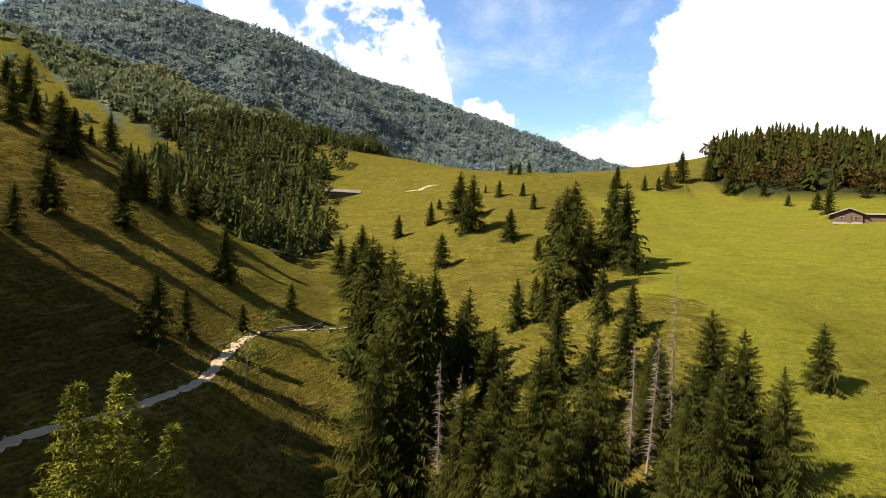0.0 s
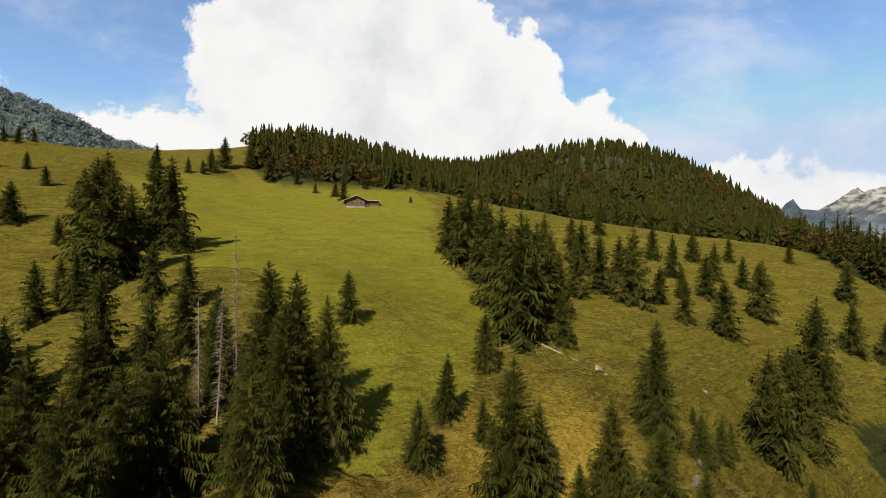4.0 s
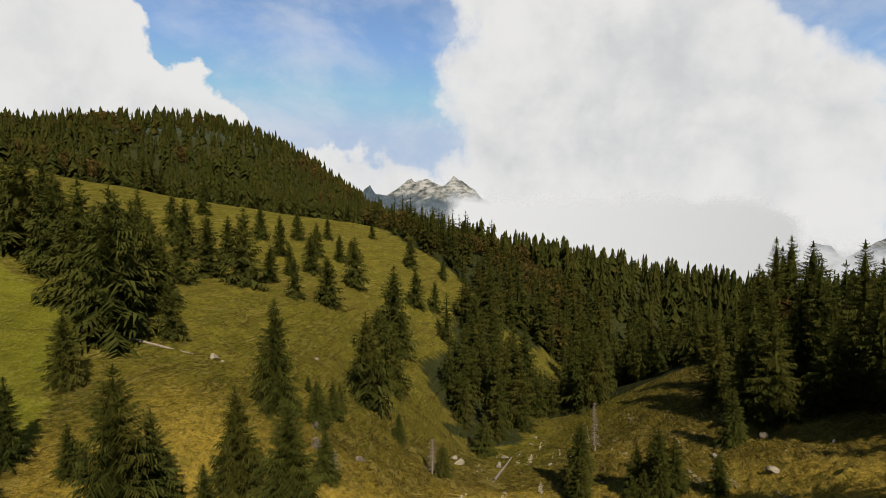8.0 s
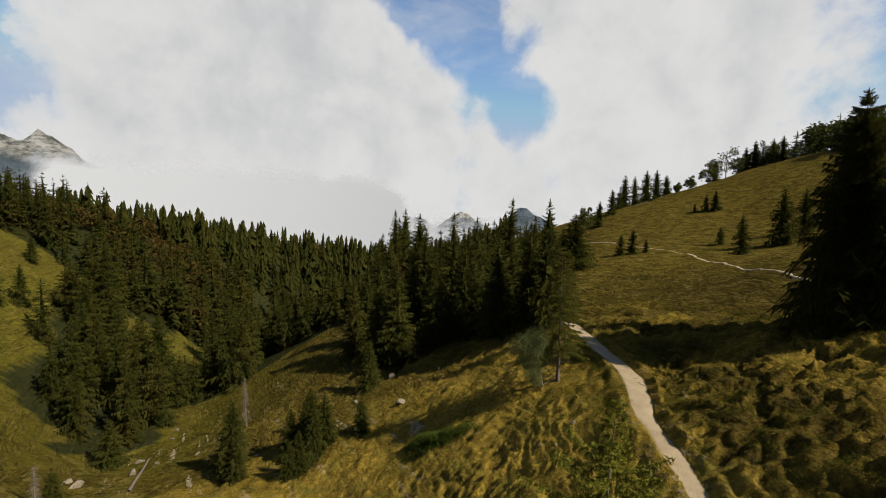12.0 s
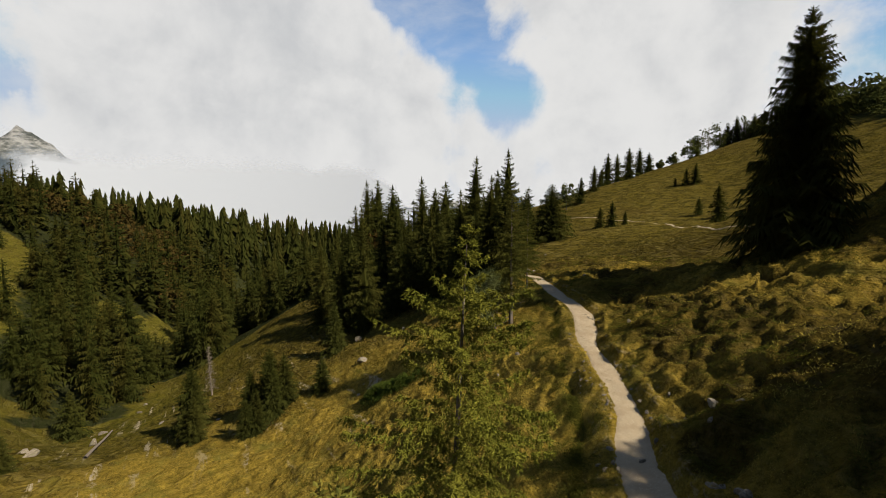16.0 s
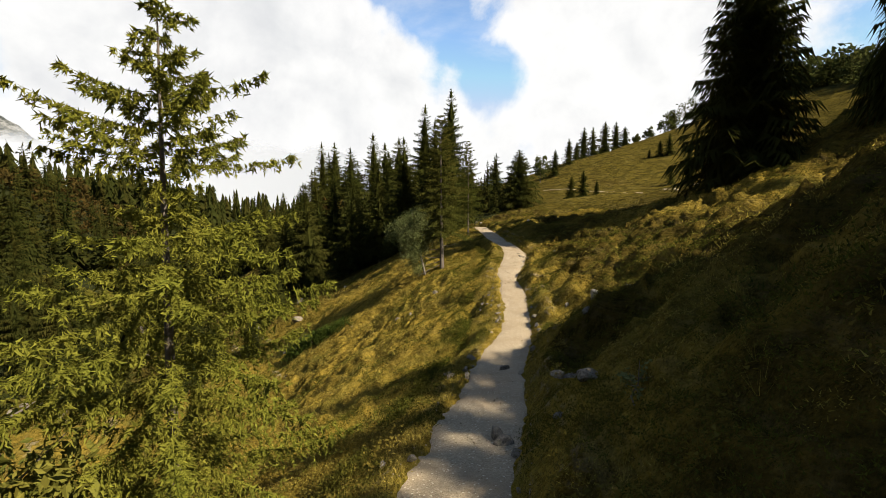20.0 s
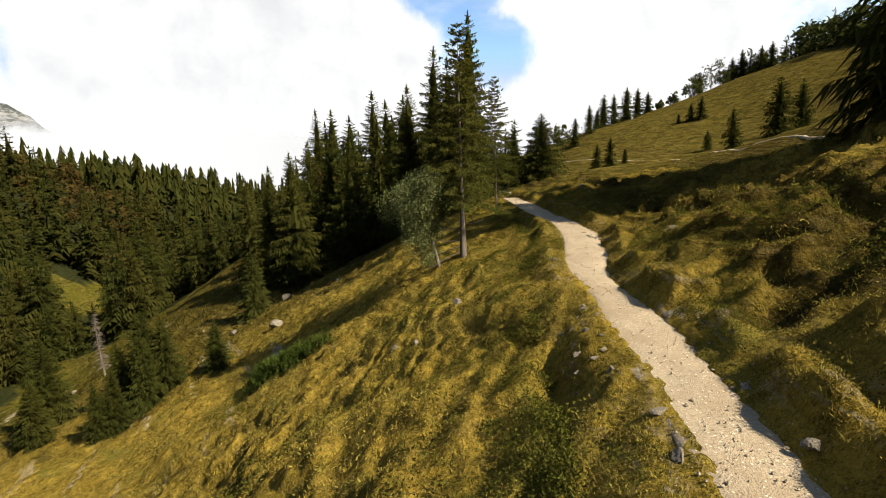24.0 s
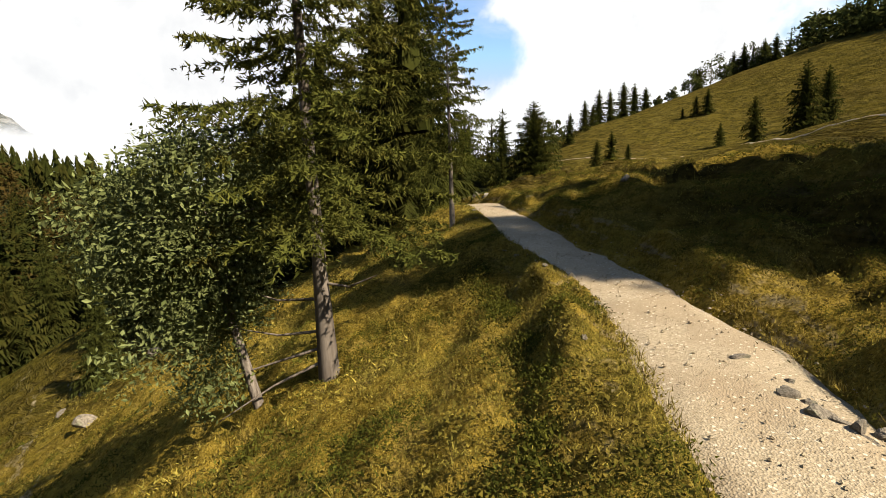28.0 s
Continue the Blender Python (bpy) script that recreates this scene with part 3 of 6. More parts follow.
def ground():
    rings = np.concatenate([[0.0], 0.6 * 1.0125 ** np.arange(375), 63.0 * 1.0105 ** np.arange(1, 111), 200.0 * 1.05 ** np.arange(1, 63)])
    n = 560
    a = np.linspace(0, 2 * math.pi, n, endpoint=False)
    x = (23.0 + rings[:, None] * np.cos(a)).ravel()
    y = (-24.5 + rings[:, None] * np.sin(a)).ravel()
    h, near_trail = land(x, y, 0.22)
    far = np.hypot(x - MID[0], y - MID[1])
    h = np.where(far > 2600, h * (1 - smooth(far, 2600, 4000)) - 420 * smooth(far, 2600, 4000), h)
    idx = np.arange(len(rings) * n).reshape(len(rings), n)
    nxt = np.roll(idx, -1, axis=1)
    faces = np.stack([idx[:-1], idx[1:], nxt[1:], nxt[:-1]], -1).reshape(-1, 4)
    wob = rugged(x, y, 9, 3, 51)
    woods = np.zeros(len(x))
    for zone in WOODS:
        woods = np.maximum(woods, inside(zone, x + 2.5 * wob, y + 2.5 * rugged(x, y, 9, 3, 57)))
    for cx, cy, r in GLADES:
        woods = np.where(np.hypot(x - cx, y - cy) + 2 * wob < r, 0, woods)
    woods = np.maximum(woods, smooth(far + 60 * wob, 380, 480))
    for cx, cy, r in GLADES:
        woods = np.where(np.hypot((x - cx) * 0.8, y - cy) + 0.35 * r * wob < r, 0, woods)
    for zone in CLEARINGS:
        woods = np.where(inside(zone, x + 7 * wob, y + 7 * wob), 0, woods)
    lush = inside(PASTURE, x + 4 * wob, y + 4 * wob).astype(float)
    lush = np.maximum(lush, 0.02 + 0.40 * smooth(y + 0.5 * x + 6 * wob, 15, 60) * smooth(far, 40, 75))
    bare = np.clip(0.06 + 0.5 * (np.exp(-((near_trail - 1.1) / 0.4) ** 2)) * (near_trail < 6) , 0, 1)
    for cx, cy, r in BANKS:
        bare = np.maximum(bare, np.hypot(x - cx, y - cy) + 0.4 * wob < r)
    side = by_trail(x, y)[0]
    # dark tint uphill and in the hollows, partly heath, partly their painted shade
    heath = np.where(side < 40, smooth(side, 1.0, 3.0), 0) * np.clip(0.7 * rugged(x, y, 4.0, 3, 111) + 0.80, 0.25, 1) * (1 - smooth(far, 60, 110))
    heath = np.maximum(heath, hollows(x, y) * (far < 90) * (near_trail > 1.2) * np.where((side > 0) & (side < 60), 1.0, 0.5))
    rock = smooth(h + 30 * wob, 330, 420) * (far > 900)
    gully = inside(SCARS, x + 2 * wob, y + 2 * wob) * np.clip(0.6 + rugged(x, y, 7, 2, 131), 0, 1)
    # dry fades with distance, and below the bend for the stand's painted shade too
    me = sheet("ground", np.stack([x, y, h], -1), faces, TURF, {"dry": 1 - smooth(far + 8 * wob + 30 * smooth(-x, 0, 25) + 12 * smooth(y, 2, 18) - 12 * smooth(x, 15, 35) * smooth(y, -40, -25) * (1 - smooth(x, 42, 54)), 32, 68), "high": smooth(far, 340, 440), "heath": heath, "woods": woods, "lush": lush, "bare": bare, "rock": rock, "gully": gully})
    tagged(new("ground", me), "rolling alpine pasture with trodden cattle steps and dry grass", "ground", kind="structure")


ground()


def trail(points, half, name, label):
    """A gravel ribbon that lies on the ground, a little crowned, with ragged edges."""
    way = curve_through(points, 0.22)
    t = np.gradient(way, axis=0)
    t /= np.linalg.norm(t, axis=1)[:, None]
    side = np.stack([-t[:, 1], t[:, 0]], -1)
    m = 17
    u = np.linspace(-1, 1, m)
    i = np.arange(len(way))
    half = half - (0.20 * np.exp(-((way[:, 0] - 14.5) / 5.0) ** 2) + 0.20 * np.exp(-((way[:, 0] - 20.5) / 2.6) ** 2) if name == "trail" else 0)
    left = half + 0.20 * rugged(i / 4.5, i * 0 + 3.3, 1.0, 3, 71)
    right = half + 0.20 * rugged(i / 4.5, i * 0 + 9.1, 1.0, 3, 77)
    off = np.where(u < 0, u * right[:, None], u * left[:, None])
    x = way[:, :1] + side[:, :1] * off
    y = way[:, 1:] + side[:, 1:] * off
    z = land(x, y)[0].reshape(x.shape)
    mid = np.convolve(np.pad(z[:, 5:12].mean(1), 4, mode="edge"), np.ones(9) / 9, "valid")
    z = (mid[:, None] - 0.03 * u * u) * (1 - u ** 8) + (z - 0.10) * u ** 8
    z = z + 0.022 * rugged(x, y, 0.45, 3, 81) * (1 - u ** 4)
    idx = np.arange(x.size).reshape(x.shape)
    faces = np.stack([idx[:-1, :-1], idx[1:, :-1], idx[1:, 1:], idx[:-1, 1:]], -1).reshape(-1, 4)
    me = sheet(name, np.stack([x, y, z], -1).reshape(-1, 3), faces, GRAVEL)
    return tagged(new(name, me), label, "trail", kind="structure")


trail(TRAIL, 0.86, "trail", "pale gravel hiking trail cut into the grassy slope")
trail(UPPER, 0.6, "upper_trail", "narrow pale footpath across the far pasture")
trail([(-84, 213), (-78, 213), (-72, 215), (-63, 218)], 1.1, "far_track", "pale farm track over the far pasture")

# ---------------------------------------------------------------- trees


def part(name, me, parent, label=""):
    ob = new(name, me)
    ob.parent = parent
    return tagged(ob, label) if label else ob


def empty(name, m):
    ob = new(name)
    ob.matrix_world = m
    return ob


def tube(points, radii, sides=7):
    """Verts and quads of a tapering tube along the points."""
    p, verts, faces = [Vector(q) for q in points], [], []
    for i, (q, r) in enumerate(zip(p, radii)):
        along = (p[min(i + 1, len(p) - 1)] - p[max(i - 1, 0)]).normalized()
        a = along.orthogonal().normalized() if i == 0 else (a - along * a.dot(along)).normalized()
        b = along.cross(a)
        verts += [q + (a * math.cos(k * math.tau / sides) + b * math.sin(k * math.tau / sides)) * r for k in range(sides)]
        if i:
            faces += [((i - 1) * sides + k, (i - 1) * sides + (k + 1) % sides, i * sides + (k + 1) % sides, i * sides + k) for k in range(sides)]
    return verts, faces


def joined_tubes(name, tubes, mat):
    verts, faces = [], []
    for v, f in tubes:
        n = len(verts)
        verts += v
        faces += [tuple(i + n for i in q) for q in f]
    return sheet(name, [tuple(v) for v in verts], faces, mat)


def spruce_shape(rng, whorls, per, segs, width, base=0.07, fork=1, gaps=0.0, hang=0.25, ragged=0.25, power=0.75, lift=0.30, core=0.62, twig=0.42, thin=0.004, slim=1.0):
    """Triangles of a spruce crown one unit high: whorls of boughs, each with side twigs that hang."""
    tri = []
    for k in range(whorls):
        f = min(1.0, max(0.0, (k + rng.uniform(-0.3, 0.3)) / (whorls - 1)))
        z0 = base + (0.985 - base) * f
        if rng.random() < gaps:
            continue
        reach = width * 0.5 * ((1 - f) ** power) * (0.72 + 0.28 * min(1.0, f / 0.08 + 0.4)) + 0.010
        turn = rng.uniform(0, math.tau)
        for j in range(per):
            if rng.random() < gaps * 0.5:
                continue
            az = turn + math.tau * (j + rng.uniform(-0.3, 0.3)) / per
            n = reach * rng.uniform(1 - ragged * 1.5, 1 + ragged)
            out = np.array((math.cos(az), math.sin(az), 0.0))
            side = np.array((-math.sin(az), math.cos(az), 0.0))
            z0 = base + (0.985 - base) * min(1.0, max(0.0, f + rng.uniform(-0.55, 0.55) / whorls))
            rise_ = lift * f - 0.10 - 0.22 * (1 - f) + rng.uniform(-0.08, 0.08)
            drop = 0.28 * (1 - f) + 0.05

            def axis(s):
                return np.array((0, 0, z0)) + out * n * s + np.array((0, 0, n * (rise_ * s - drop * s * s + 0.20 * s ** 3)))

            tri.append((axis(0.75), axis(0.75) + side * n * 0.05, axis(1.06)))
            for i in range(segs):
                s = (i + 0.6) / segs
                q, half = axis(s), 0.55 / segs
                wide = n * twig * (1 - 0.62 * s) * (0.55 + 0.9 * min(1, s * 2.5)) * rng.uniform(0.7, 1.25)
                for sign in (-1, 1):
                    tip_up = rng.uniform(-0.45, 0.35)
                    fwd = out * wide * rng.uniform(0.35, 0.85)
                    tip = q + side * sign * wide * rng.uniform(0.75, 1.0) + fwd + np.array((0, 0, wide * (tip_up - hang * rng.uniform(0.5, 1.6))))
                    if fork == 1:
                        tri.append((axis(max(0, s - half * slim)), axis(min(1.02, s + half * slim)), tip))
                    else:
                        run = tip - q
                        tri.append((q - out * thin, q + out * thin, tip))
                        for g_ in range(fork):
                            e = (g_ + 0.7) / (fork + 0.3)
                            c = q + run * e
                            n2 = wide * 0.46 * (1.15 - 0.6 * e) * rng.uniform(0.7, 1.2)
                            for turn2 in (-1, 1):
                                drip = np.array((0, 0, -n2 * hang * rng.uniform(0.4, 2.0)))
                                end = c + run / wide * n2 * 0.55 + out * turn2 * n2 * 0.75 + drip
                                ahead = run / wide * thin * 1.3
                                tri.append((c - ahead, c + ahead, end))
    if core:
        for k in range(5):
            f0, f1 = k / 5, min(0.97, k / 5 + 0.36)
            rad = width * 0.5 * core * (1 - f0) ** power
            ring = [np.array((math.cos(q) * rad * rng.uniform(0.6, 1.1), math.sin(q) * rad * rng.uniform(0.6, 1.1), base + 0.02 + (0.95 - base) * f0 + rng.uniform(-0.03, 0.01))) for q in np.arange(7) * math.tau / 7 + k]
            peak = np.array((0, 0, base + (0.95 - base) * f1))
            tri += [(ring[j], ring[(j + 1) % 7], peak) for j in range(7)]
    top = np.array((0, 0, 1.0))
    for j in range(4):
        a = math.tau * j / 4
        tri.append((top, np.array((math.cos(a) * 0.012, math.sin(a) * 0.012, 0.93)), np.array((math.cos(a + 1.4) * 0.012, math.sin(a + 1.4) * 0.012, 0.93))))
    return np.array(tri)


def spray_spruce(seed, whorls, per, twigs, needles, width, base=0.05, gaps=0.1, ragged=0.45, power=0.85, lift=0.3, sag=0.3, twig=0.05, hang=0.8, needle=0.010, thin=0.0011, build=()):
    """Triangles of an airy spruce one unit high: boughs hung with twigs, each twig a spray of short needled shoots."""
    q = np.random.RandomState(seed)
    tri = []
    for k in range(whorls):
        f0 = k / (whorls - 1)
        turn = q.uniform(0, math.tau)
        for j in range(per):
            if q.random_sample() < gaps:
                continue
            f = float(np.clip(f0 + q.uniform(-0.5, 0.5) / whorls, 0, 1))
            n = (width * 0.5 * (1 - f) ** power + 0.012) * q.uniform(1 - ragged, 1 + ragged * 0.5)
            for lo, hi, part_ in build:
                n *= part_ if lo <= f < hi else 1.0
            az = turn + math.tau * (j + q.uniform(-0.3, 0.3)) / per
            out, side = np.array((math.cos(az), math.sin(az), 0.0)), np.array((-math.sin(az), math.cos(az), 0.0))
            up = lift * f - 0.12 * (1 - f) + q.uniform(-0.08, 0.08)
            bend = q.uniform(-0.12, 0.12)

            def axis(s):
                s = np.atleast_1d(s)[:, None]
                return np.array((0, 0, base + (0.985 - base) * f)) + out * n * s + side * n * bend * s * s + np.array((0, 0, 1.0)) * n * (up * s - sag * (1 - 0.5 * f) * s * s + 0.22 * s ** 3)

            s0 = np.linspace(0, 1, 6)
            a0 = axis(s0)
            for i in range(5):
                tri.append(np.stack([a0[i] - side * thin, a0[i] + side * thin, a0[i + 1]])[None])
            m = max(3, int(twigs * n / (width * 0.5)))
            s = np.sort(q.uniform(0.12, 1.0, m))
            root = axis(s)
            run = side * (q.choice((-1, 1), m) * q.uniform(0.3, 1.0, m))[:, None] + out * q.uniform(0.1, 0.9, m)[:, None]
            run[:, 2] = -hang * q.uniform(0.1, 1.6, m) + 0.35 * f
            run /= np.linalg.norm(run, axis=1)[:, None]
            long_ = twig * q.uniform(0.5, 1.3, m) * (0.22 + 0.78 * (1 - f)) * (1.15 - 0.5 * s)
            e = q.uniform(0.0, 1.0, (m, needles))
            c = root[:, None] + run[:, None] * (long_[:, None] * e)[..., None]
            c[..., 2] -= hang * 0.35 * long_[:, None] * e ** 2
            v = run[:, None] * 0.8 + q.normal(0, 0.65, (m, needles, 3))
            v /= np.linalg.norm(v, axis=2)[..., None]
            w_ = np.cross(v, q.normal(0, 1, (m, needles, 3)))
            w_ /= np.linalg.norm(w_, axis=2)[..., None] + 1e-9
            l_ = needle * q.uniform(0.6, 1.3, (m, needles, 1))
            tri.append(np.stack([c - w_ * l_ * 0.17, c + w_ * l_ * 0.17, c + v * l_], 2).reshape(-1, 3, 3))
            tri.append(np.stack([root - out * thin * 0.6, root + out * thin * 0.6, root + run * long_[:, None]], 1))
    return np.concatenate(tri)


def soup(name, tri, mat):
    """A mesh of loose triangles."""
    tri = np.asarray(tri)
    return sheet(name, tri.reshape(-1, 3), np.arange(len(tri) * 3).reshape(-1, 3), mat, shade=False)


def trunk_mesh(name, height, radius, mat, bend=0.0, sides=7):
    pts = [(bend * math.sin(s * 2.2), bend * 0.6 * math.sin(s * 3.1), -0.03 + s * height) for s in np.linspace(0, 1, 6)]
    rad = [radius * (1.35 if i == 0 else 1) * (1 - 0.93 * s) for i, s in enumerate(np.linspace(0, 1, 6))]
    return joined_tubes(name, [tube(pts, rad, sides)], mat)


rng = random.Random(7)
SPRUCES = [spruce_shape(rng, rng.choice((46, 50, 54)), 9, 12, wide, ragged=0.36, gaps=0.05, twig=0.27, hang=0.75, slim=0.75, core=0.6) for wide in (0.42, 0.47, 0.52, 0.56, 0.44, 0.49)]
LIGHT = [soup("crown", spruce_shape(rng, 36, 7, 6, wide, ragged=0.38, gaps=0.04, twig=0.36, hang=0.6, slim=0.8), NEEDLES) for wide in (0.46, 0.52, 0.57, 0.49)]
SPRUCE_MESH = [soup("crown", t, NEEDLES) for t in SPRUCES]
BEND_MESH = [soup("crown", spruce_shape(rng, 48, 8, 15, wide, ragged=0.36, gaps=0.05, twig=0.24, hang=0.8, slim=0.8, core=0.66, power=0.85), NEEDLES) for wide in (0.36, 0.41, 0.46)]
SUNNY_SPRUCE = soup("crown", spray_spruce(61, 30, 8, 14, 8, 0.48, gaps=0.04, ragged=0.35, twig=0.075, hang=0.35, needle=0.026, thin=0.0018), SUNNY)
TRUNKS = trunk_mesh("trunk", 0.97, 0.0115, BARK)
seeded = random.Random(3)


def stand(name, x, y, h, crown, label, group="", trunk=None, turn=None, wide=1.0, lean=(0, 0)):
    m = pose(x, y, ground_at(x, y) - 0.05, lean[0], lean[1], seeded.uniform(0, 360) if turn is None else turn)
    ob = empty(name, m @ Matrix.Diagonal((h * wide, h * wide, h, 1)))
    part("trunk", trunk or TRUNKS, ob)
    part("crown", crown, ob)
    return tagged(ob, label, "tree", group)


def spruce(x, y, h, group="spruces on the pasture"):
    k = seeded.randrange(len(SPRUCE_MESH))
    tall = "tall" if h > 12 else "young" if h < 6 else "middling"
    bend = 40 < x < 102 and -46 < y < -20
    return stand("spruce_tree", x, y, h, BEND_MESH[k % 3] if bend else SPRUCE_MESH[k] if math.hypot(x - 8, y + 8) < 62 else LIGHT[k % 4], f"{tall} dark green spruce rooted in the grassy slope", group, wide=seeded.uniform(0.88, 1.15), lean=(seeded.uniform(-2, 2), seeded.uniform(-2, 2)))


def dead_spruce(x, y, h):
    """A grey standing trunk with bare twig stubs and a thin live top."""
    r = random.Random(int(x * 31 + y * 17))
    ob = empty("dead_spruce", pose(x, y, ground_at(x, y) - 0.05, 0, r.uniform(-3, 3), r.uniform(0, 360)))
    part("trunk", trunk_mesh("trunk", h, 0.10, DEAD, 0.12), ob)
    twigs = []
    for _ in range(300):
        s, a = r.uniform(0.12, 0.95), r.uniform(0, math.tau)
        z, n = h * s, r.uniform(0.25, 1.0) * (1.15 - s * 0.7)
        twigs.append(tube([(0, 0, z), (math.cos(a) * n * 0.6, math.sin(a) * n * 0.6, z - 0.1 * n), (math.cos(a) * n, math.sin(a) * n, z - 0.35 * n)], (0.022, 0.014, 0.004), 3))
    tagged(part("dead_brush", joined_tubes("dead_brush", twigs, DEAD), ob, "brittle grey twig stubs"), kind="stuff")
    return tagged(ob, "bare grey dead spruce trunk with twig stubs", "tree", "dead trunks")


def broad_crown(r, count, size, rx, ry, rz, lobes):
    """Leaves in uneven clumps: pairs of triangles."""
    clumps = []
    for _ in range(lobes):
        v = Vector((r.gauss(0, 1), r.gauss(0, 1), r.gauss(0, 1))).normalized() * r.uniform(0.35, 1.0)
        clumps.append((v.x * rx, v.y * ry, v.z * rz, r.uniform(0.22, 0.42)))
    tri = []
    for _ in range(count):
        cx, cy, cz, cr = r.choice(clumps)
        v = Vector((r.gauss(0, 1), r.gauss(0, 1), r.gauss(0, 0.8))).normalized() * cr * (rx + rz) * 0.5 * r.uniform(0.3, 1.05)
        p = Vector((cx, cy, cz)) + v
        n = Vector((r.gauss(0, 1), r.gauss(0, 1), r.gauss(0.7, 1))).normalized()
        a = n.orthogonal().normalized()
        a = a * math.cos(r.random() * 6) + n.cross(a) * math.sin(r.random() * 6)
        b, s = n.cross(a), size * r.uniform(0.6, 1.3)
        tri.append((p - a * s, p + b * s * 0.45, p + a * s + n * s * 0.2))
        tri.append((p - a * s, p + a * s + n * s * 0.2, p - b * s * 0.45))
    return np.array([[tuple(q) for q in t] for t in tri])


def broadleaf(x, y, h, mat, label, leaf=0.09, count=2600, spread=0.42, lean=(0, 0), name="broadleaf_tree", category="tree", lobes=26, low=0.55, seed=1):
    r = random.Random(seed)
    ob = empty(name, pose(x, y, ground_at(x, y) - 0.08, 0, 0, 0))
    top = Vector((lean[0], lean[1], h * low))
    stems = [tube([(0, 0, 0), (lean[0] * 0.25 + 0.1, lean[1] * 0.25, h * 0.22), (lean[0] * 0.7, lean[1] * 0.7, h * 0.5), tuple(top + Vector((0, 0, h * 0.35)))], (0.017 * h, 0.013 * h, 0.009 * h, 0.003 * h), 7)]
    part("trunk", joined_tubes("trunk", stems, BARK), ob)
    for _ in range(12):
        s = r.uniform(0.35, 1.0)
        p0 = Vector((lean[0] * 0.7 * s, lean[1] * 0.7 * s, h * (0.12 + 0.5 * s)))
        v = Vector((r.gauss(0, 1), r.gauss(0, 1), r.uniform(0.1, 0.9))).normalized() * h * spread * 0.8
        part("limb", joined_tubes("limb", [tube([p0, p0 + v * 0.5 + Vector((0, 0, -0.02 * h)), p0 + v], (0.006 * h, 0.004 * h, 0.0015 * h), 4)], BARK), ob)
    tri = broad_crown(r, count, leaf, h * spread, h * spread, h * 0.46, lobes) + np.array(tuple(top))
    part("crown", soup("crown", tri, mat), ob)
    return tagged(ob, label, category)


spruce(-69.9, 51.7, 8.5)
spruce(-68.5, 61.9, 10.1)
spruce(-56.4, 70.6, 9.9)
spruce(-44.8, 45.2, 8.5)
spruce(-46.3, 51.4, 6.3)
spruce(-63.7, 43.1, 5.9)
spruce(-98.6, 85.4, 9.2)
spruce(-98.2, 80.4, 3.8)
spruce(-48.6, 78.7, 4.9)
spruce(-46.8, 63.3, 4.2)
spruce(-281.1, 258.9, 12.7)
spruce(-100.3, 70.8, 6.9)
spruce(-97.7, 73.1, 7.6)
spruce(-97.3, 65, 9.4)
spruce(-100.5, 78.6, 5.8)
spruce(-115.7, 79.7, 10.8)
spruce(-390, 253.3, 21)
spruce(-74.3, 75.9, 8.4)
spruce(-74.6, 83.2, 9.1)
spruce(-76.4, 72.8, 7.1)
stand("spruce_tree", -18.2, 15.3, 10.3, SUNNY_SPRUCE, "sunlit yellow-green spruce on the slope below")
stand("spruce_tree", -18, 17.1, 10.9, SUNNY_SPRUCE, "sunlit yellow-green spruce on the slope below")
stand("spruce_tree", -15.9, 17.8, 9.5, SUNNY_SPRUCE, "sunlit yellow-green spruce on the slope below")
spruce(-87, 65.3, 11.1)
spruce(-87.4, 68.6, 9)
spruce(-81.8, 74.6, 7.2)
spruce(-79.5, 75, 6.3)
broadleaf(-35.9, 49.8, 7.2, LEAVES, "small rowan with yellowing leaves beside the trail", leaf=0.16, count=900, seed=359)
broadleaf(-43.8, 66.1, 4.3, LEAVES, "small rowan with yellowing leaves beside the trail", leaf=0.16, count=900, seed=438)
broadleaf(-39.3, 56.6, 2.6, LEAVES, "small rowan with yellowing leaves beside the trail", leaf=0.16, count=900, seed=393)
spruce(-31.4, 73.6, 21)
spruce(-24.3, 65.7, 19.2)
spruce(-34.9, 85.2, 16.9)
spruce(-47.1, 99.4, 12.3)
spruce(-21.2, 68.9, 17.1)
spruce(-22.5, 82.1, 12)
spruce(-16.2, 76.5, 11)
spruce(-58.4, 116.1, 9.6)
spruce(-11.6, 71.3, 7.3)
spruce(-18.7, 57.1, 16.4)
spruce(-29.2, 69.1, 15.1)
spruce(-57.6, 127.7, 10.1)
spruce(-22.7, 81.2, 14.9)
spruce(-15.2, 72.6, 14.3)
spruce(-19.6, 58.1, 20.7)
spruce(-25.9, 69.7, 20.5)
spruce(-1.2, 91.1, 18.2)
spruce(2, 95.1, 15.1)
spruce(-2.8, 117.1, 20.1)
spruce(4, 77, 7.7)
spruce(7.8, 70.6, 7.2)
spruce(-4.5, 84, 8.5)
spruce(10.3, 118.6, 19.8)
spruce(8, 122.8, 18.4)
spruce(11.3, 110.5, 9.8)
spruce(-1.5, 129.1, 19.7)
spruce(-5.2, 127, 15.1)
spruce(-9.6, 64.5, 10.2)
spruce(-8.9, 83.7, 8.7)
spruce(-21.6, 68, 13.2)
spruce(-7, 94.9, 6.5)
spruce(12.1, 47.5, 13)
spruce(13.1, 42, 14.4)
spruce(14.7, 39.3, 12.7)
spruce(10.6, 38.6, 12.8)
spruce(24.2, 57.8, 6.6)
spruce(6.7, 33.3, 11.5)
spruce(-3, 35, 11.9)
spruce(4.3, 46.9, 6.5)
spruce(2.7, 41, 12.1)
spruce(-0, 39.1, 11.9)
